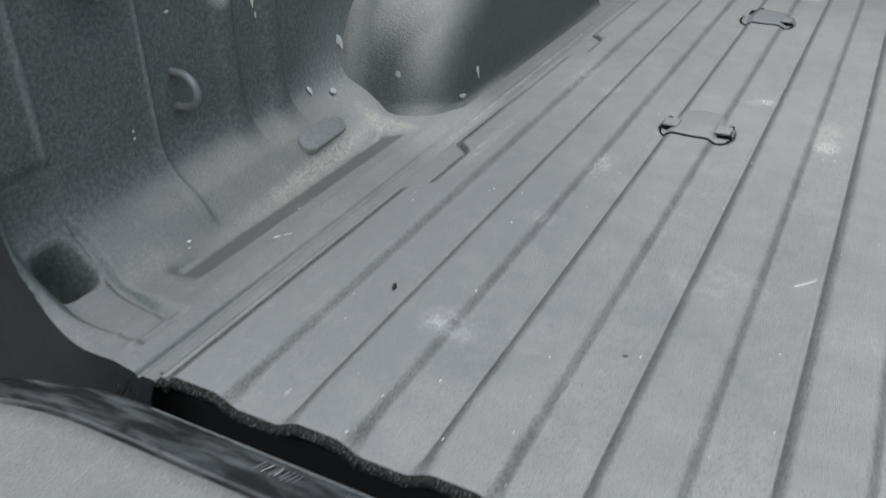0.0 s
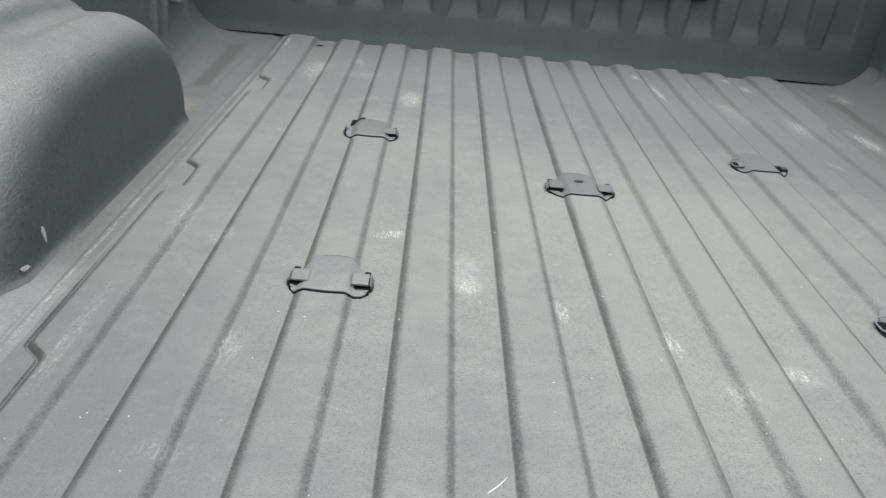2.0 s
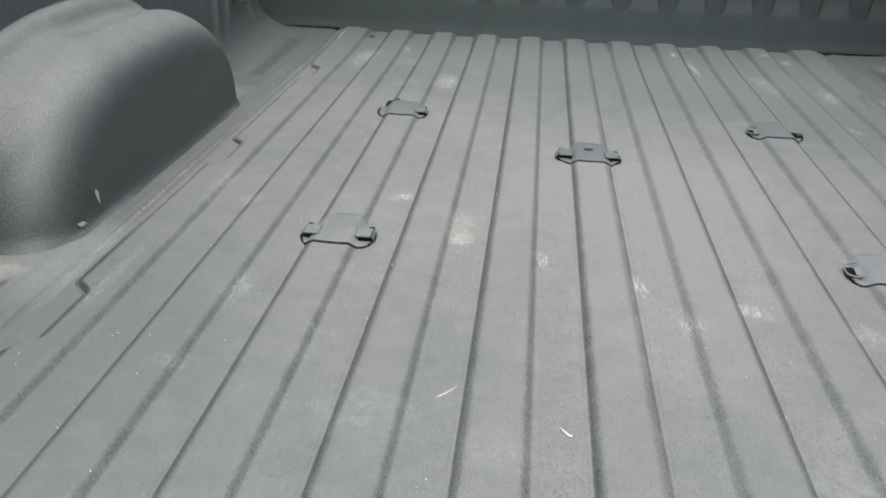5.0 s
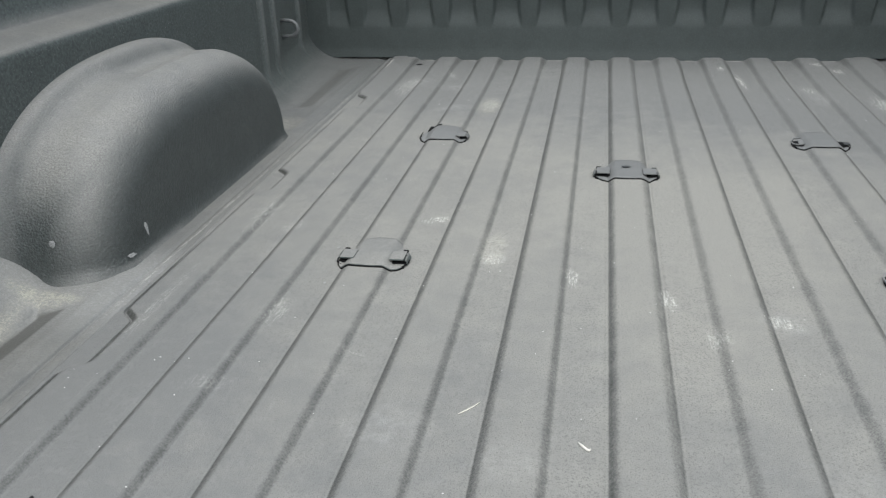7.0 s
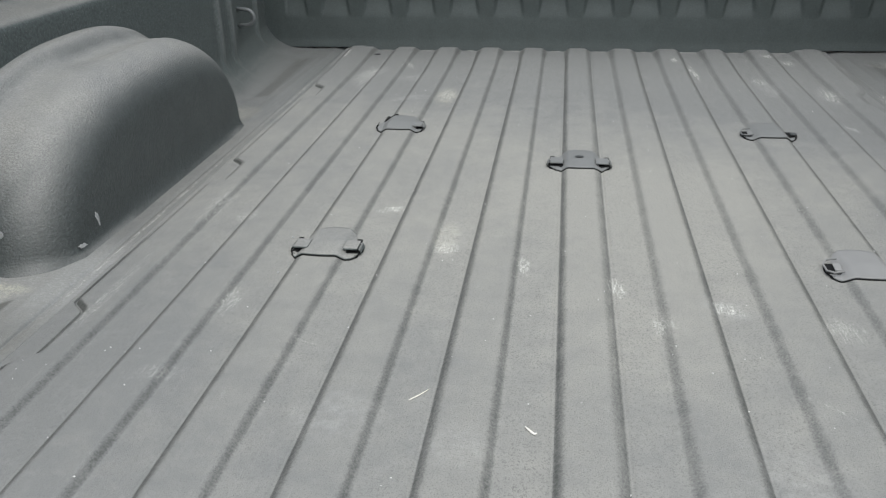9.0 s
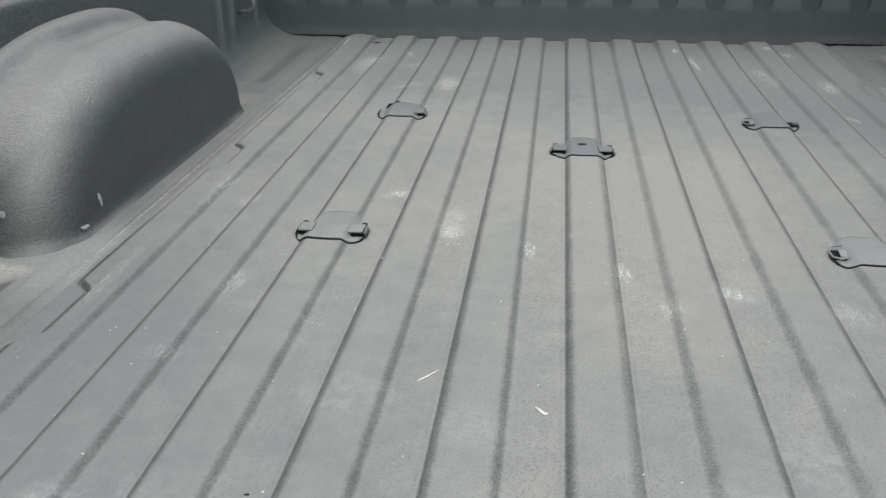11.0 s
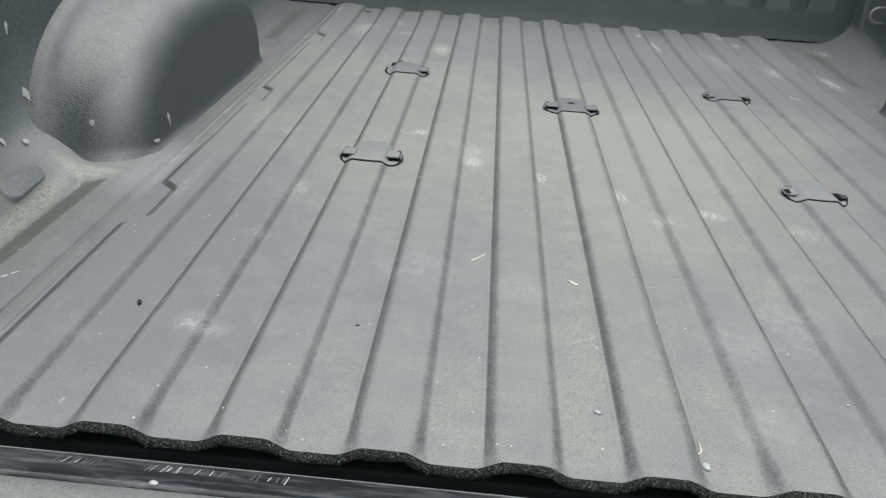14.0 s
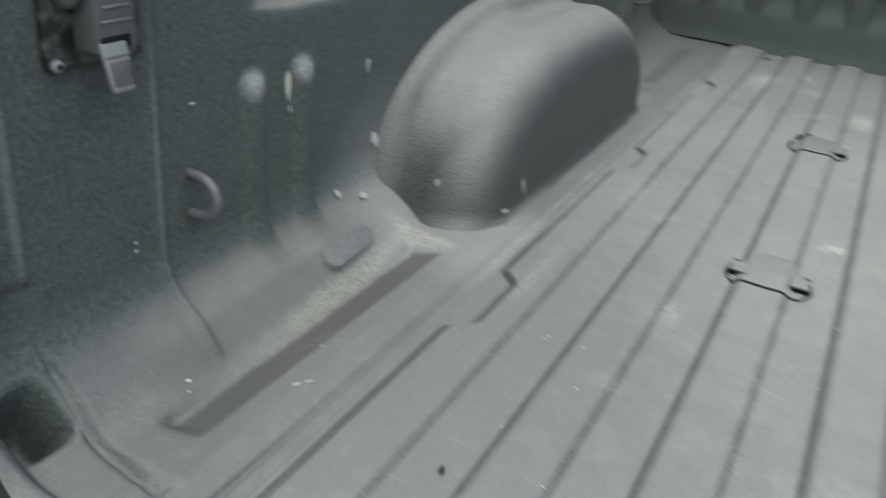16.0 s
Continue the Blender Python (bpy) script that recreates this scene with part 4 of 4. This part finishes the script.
def straw(x0, y0, x1, y1, r, mat, label, name="straw", cat="straw", sag=0.004):
    pts = []
    for t in np.linspace(0, 1, 7):
        b = sag * math.sin(math.pi * t)
        x, y = x0 + (x1 - x0) * t + b * 0.5, y0 + (y1 - y0) * t - b
        pts.append((x, y, max(on_floor(x, y), on_floor((x0 + x1) / 2, (y0 + y1) / 2)) + r))
    ob = part(name, tube_bm(pts, r, 6, [0.5, 1, 1, 1, 0.9, 0.8, 0.4]), mat)
    tagged(ob, label, cat)


straw(-0.174, -0.699, -0.156, -0.677, 0.0007, MAT_STRAW, "thin pale dry straw lying on the floor", sag=0.001)
straw(0.032, -1.03, 0.036, -1.012, 0.0007, MAT_STRAW, "tiny pale straw stub near the tailgate edge")


def crumb(x, y, r, mat, name, label, cat, stretch=(1, 1, 0.5), turn=0, z=None, seed=0):
    bm = bmesh.new()
    bmesh.ops.create_icosphere(bm, subdivisions=2, radius=r)
    rnd = random.Random(seed + int(x * 9999) + int(y * 7777))
    for v in bm.verts:
        v.co *= rnd.uniform(0.75, 1.2)
    bmesh.ops.scale(bm, vec=stretch, verts=bm.verts)
    ob = part(name, bm, mat)
    zz = (on_floor(x, y) if z is None else z) + r * stretch[2] * 0.8
    ob.matrix_world = pose(x, y, zz, 0, 0, turn)
    tagged(ob, label, cat)


straw(-0.0590, -0.729, -0.048, -0.737, 0.0012, MAT_CHIP, "small pale bent wood chip on the floor", "wood_chip", "wood chip", 0.006)
crumb(-0.514, -0.871, 0.0036, MAT_BLACK, "black_crumb", "small black dried crumb on the floor", "crumb", (0.6, 1.3, 0.7), 12)
crumb(-0.285, -0.874, 0.0017, MAT_BLACK, "black_crumb", "tiny black sliver of dirt on the floor", "crumb", (1.5, 0.5, 0.5), 10)
crumb(-0.049, -0.986, 0.0028, MAT_CHALK, "pebble", "tiny white pebble on the floor", "pebble", (1.3, 0.8, 0.6), 150)
crumb(0.036, -1.045, 0.0035, MAT_CHALK, "pebble", "tiny white pebble on the floor", "pebble", (1.0, 1.6, 0.6), 20)
crumb(-0.390, -1.151, 0.0027, MAT_CHALK, "pebble", "white pebble lying on the tailgate edge", "pebble", (1.2, 0.8, 0.6), 0, 0.0125)
for i, (x, y) in enumerate(((-0.442, -1.063), (-0.301, -1.06), (-0.184, -1.05), (-0.161, -1.004), (0.192, -0.936), (-0.39, -0.44), (-0.404, -0.33), (-0.735, -0.91), (-0.685, -0.79))):
    crumb(x, y, 0.0016, MAT_CHALK, "pebble", "tiny white grain of grit on the liner", "pebble", (1, 1, 0.6), i * 40, None if abs(x) < 0.6 else 0.0)


def fleck(x, y, z, w, h, normal, mat, label, turn=0, thick=0.0016):
    """A thin dried splash with a ragged outline and a tail, stuck on a surface."""
    rnd = random.Random(int(1000 * y) + 7)
    n = 26
    edge = [rnd.uniform(0.62, 1.0) for _ in range(n)]
    edge = [(edge[i - 1] + 2 * edge[i] + edge[(i + 1) % n]) / 4 * rnd.uniform(0.86, 1.10) for i in range(n)]
    bm = bmesh.new()
    rings = []
    for k, up in ((1.0, 0.02), (0.82, 0.5), (0.45, 0.85)):
        ring = []
        for i in range(n):
            a = 2 * math.pi * i / n
            tail = 1 + 0.35 * max(0.0, -math.sin(a)) ** 6
            ring.append(bm.verts.new((0.46 * w * k * edge[i] * math.cos(a), 0.46 * h * k * edge[i] * tail * math.sin(a), 0.5 * thick * up * rnd.uniform(0.7, 1.3))))
        rings.append(ring)
    for r0, r1 in zip(rings, rings[1:]):
        for i in range(n):
            bm.faces.new((r0[i], r0[(i + 1) % n], r1[(i + 1) % n], r1[i]))
    bm.faces.new(rings[-1])
    ob = part("dried_fleck", bm, mat, smooth=False)
    q = Vector(normal).to_track_quat('Z', 'Y').to_matrix().to_4x4()
    ob.matrix_world = Matrix.Translation((x, y, z)) @ q @ pose(0, 0, 0, 0, 0, turn)
    tagged(ob, label, "fleck", "dried white flecks on the liner")


for y, z, w, h, mt in ((-0.524, 0.191, 0.008, 0.02, MAT_CHALK), (-0.672, 0.198, 0.012, 0.036, MAT_CREAM), (-0.668, 0.172, 0.008, 0.010, MAT_CHALK), (-0.807, 0.209, 0.010, 0.004, MAT_CHALK),
                   (-0.881, 0.104, 0.005, 0.004, MAT_CHALK), (-0.881, 0.096, 0.005, 0.004, MAT_CHALK)):
    fleck(-XW, y, z, w, h, (1, 0, 0), mt, "dried pale splash stuck on the side wall")

fleck(-0.669, -0.850, 0.0002, 0.0115, 0.0050, (0, 0, 1), MAT_CHALK, "dried white scrape on the floor flange", 50)
fleck(-0.662, -0.841, 0.0002, 0.0120, 0.0036, (0, 0, 1), MAT_CHALK, "dried white scrape on the floor flange", 50)
crumb(-0.748, -0.897, 0.0020, MAT_GRIT, "white_crumb", "small white crumb at the foot of the wall", "crumb", (1.2, 0.9, 0.6), 20, -0.0025)
fleck(-0.803, -0.594, 0.055, 0.009, 0.014, (0.8, 0, 0.6), MAT_CHALK, "dried pale splash stuck on the side wall")
fleck(-0.793, -0.556, 0.044, 0.016, 0.011, (0.7, 0, 0.7), MAT_CHALK, "dried pale splash stuck on the side wall")
fleck(-0.813, -0.506, 0.097, 0.012, 0.024, (0.62, -0.75, 0.1), MAT_CHALK, "dried pale splash stuck on the side wall", 24)

# pale dust lying in the valley ends against the bulkhead
for k in range(-5, 5):
    bm = box_bm((0.034, 0.020, 0.041, 0.027)[k % 4], 0.005, 0.0025, (0, 0, 0), 0.0010, 1)
    ob = part("dust_ledge", bm, MAT_LEDGE, floor, "pale dust line against the bulkhead")
    ob.matrix_local = pose((k + 0.5) * P, 0.9215, rib_height(0.5 * P, 0.9215) + 0.0005)
# flat black disc standing in for the dark drain hole in the outer valley
bm = bmesh.new()
bmesh.ops.create_circle(bm, cap_ends=True, radius=0.009, segments=20)
ob = part("drain_hole", bm, MAT_VOID, floor, "flat black disc for the drain hole")
ob.matrix_local = pose(-4.62 * P, 0.865, rib_height(-4.62 * P, 0.865) + 0.0006)

fleck(-0.731, -0.488, 0.055, 0.011, 0.013, (0.45, -0.88, 0.15), MAT_SPLASH, "dried pale splash stuck on the wheel well")
fleck(-0.657, -0.388, 0.040, 0.008, 0.022, (0.95, -0.2, 0.2), MAT_SPLASH, "dried pale splash stuck on the wheel well")
fleck(-0.663, -0.425, 0.014, 0.018, 0.007, (0.8, -0.3, 0.5), MAT_SPLASH, "dried pale smear at the foot of the wheel well")


# ---- fine grit scattered over the floor ----
def build_grit():
    rnd = random.Random(21)
    verts, faces = [], []
    for _ in range(190):
        x, y, r = rnd.uniform(-0.60, 0.60), Y0 + 0.02 + 1.9 * rnd.random() ** 1.4, rnd.uniform(0.0005, 0.0011)
        z, n = on_floor(x, y), len(verts)
        for dx, dy, dz in ((1, 0, 0), (0, 1, 0), (-1, 0, 0), (0, -1, 0), (0, 0, 1), (0, 0, -1)):
            k = r * rnd.uniform(0.7, 1.4)
            verts.append((x + dx * k, y + dy * k, z + 0.4 * r + dz * k * 0.8))
        for a, b in ((0, 1), (1, 2), (2, 3), (3, 0)):
            faces += [(n + a, n + b, n + 4), (n + b, n + a, n + 5)]
    tagged(mesh_object("grit", verts, faces, MAT_GRIT, smooth=False), "fine white grit scattered over the ribbed floor", "grit", kind="stuff")


build_grit()
for dx, tall, turn in ((0.0, 2.2, 20), (0.004, 3.0, 70)):
    crumb(-0.6255 + dx, -1.0745 + dx, 0.0014, MAT_BLACK, "torn_liner", "ragged black scrap of torn liner at the floor edge", "scrap", (1.5, 0.7, tall), turn, -0.011)
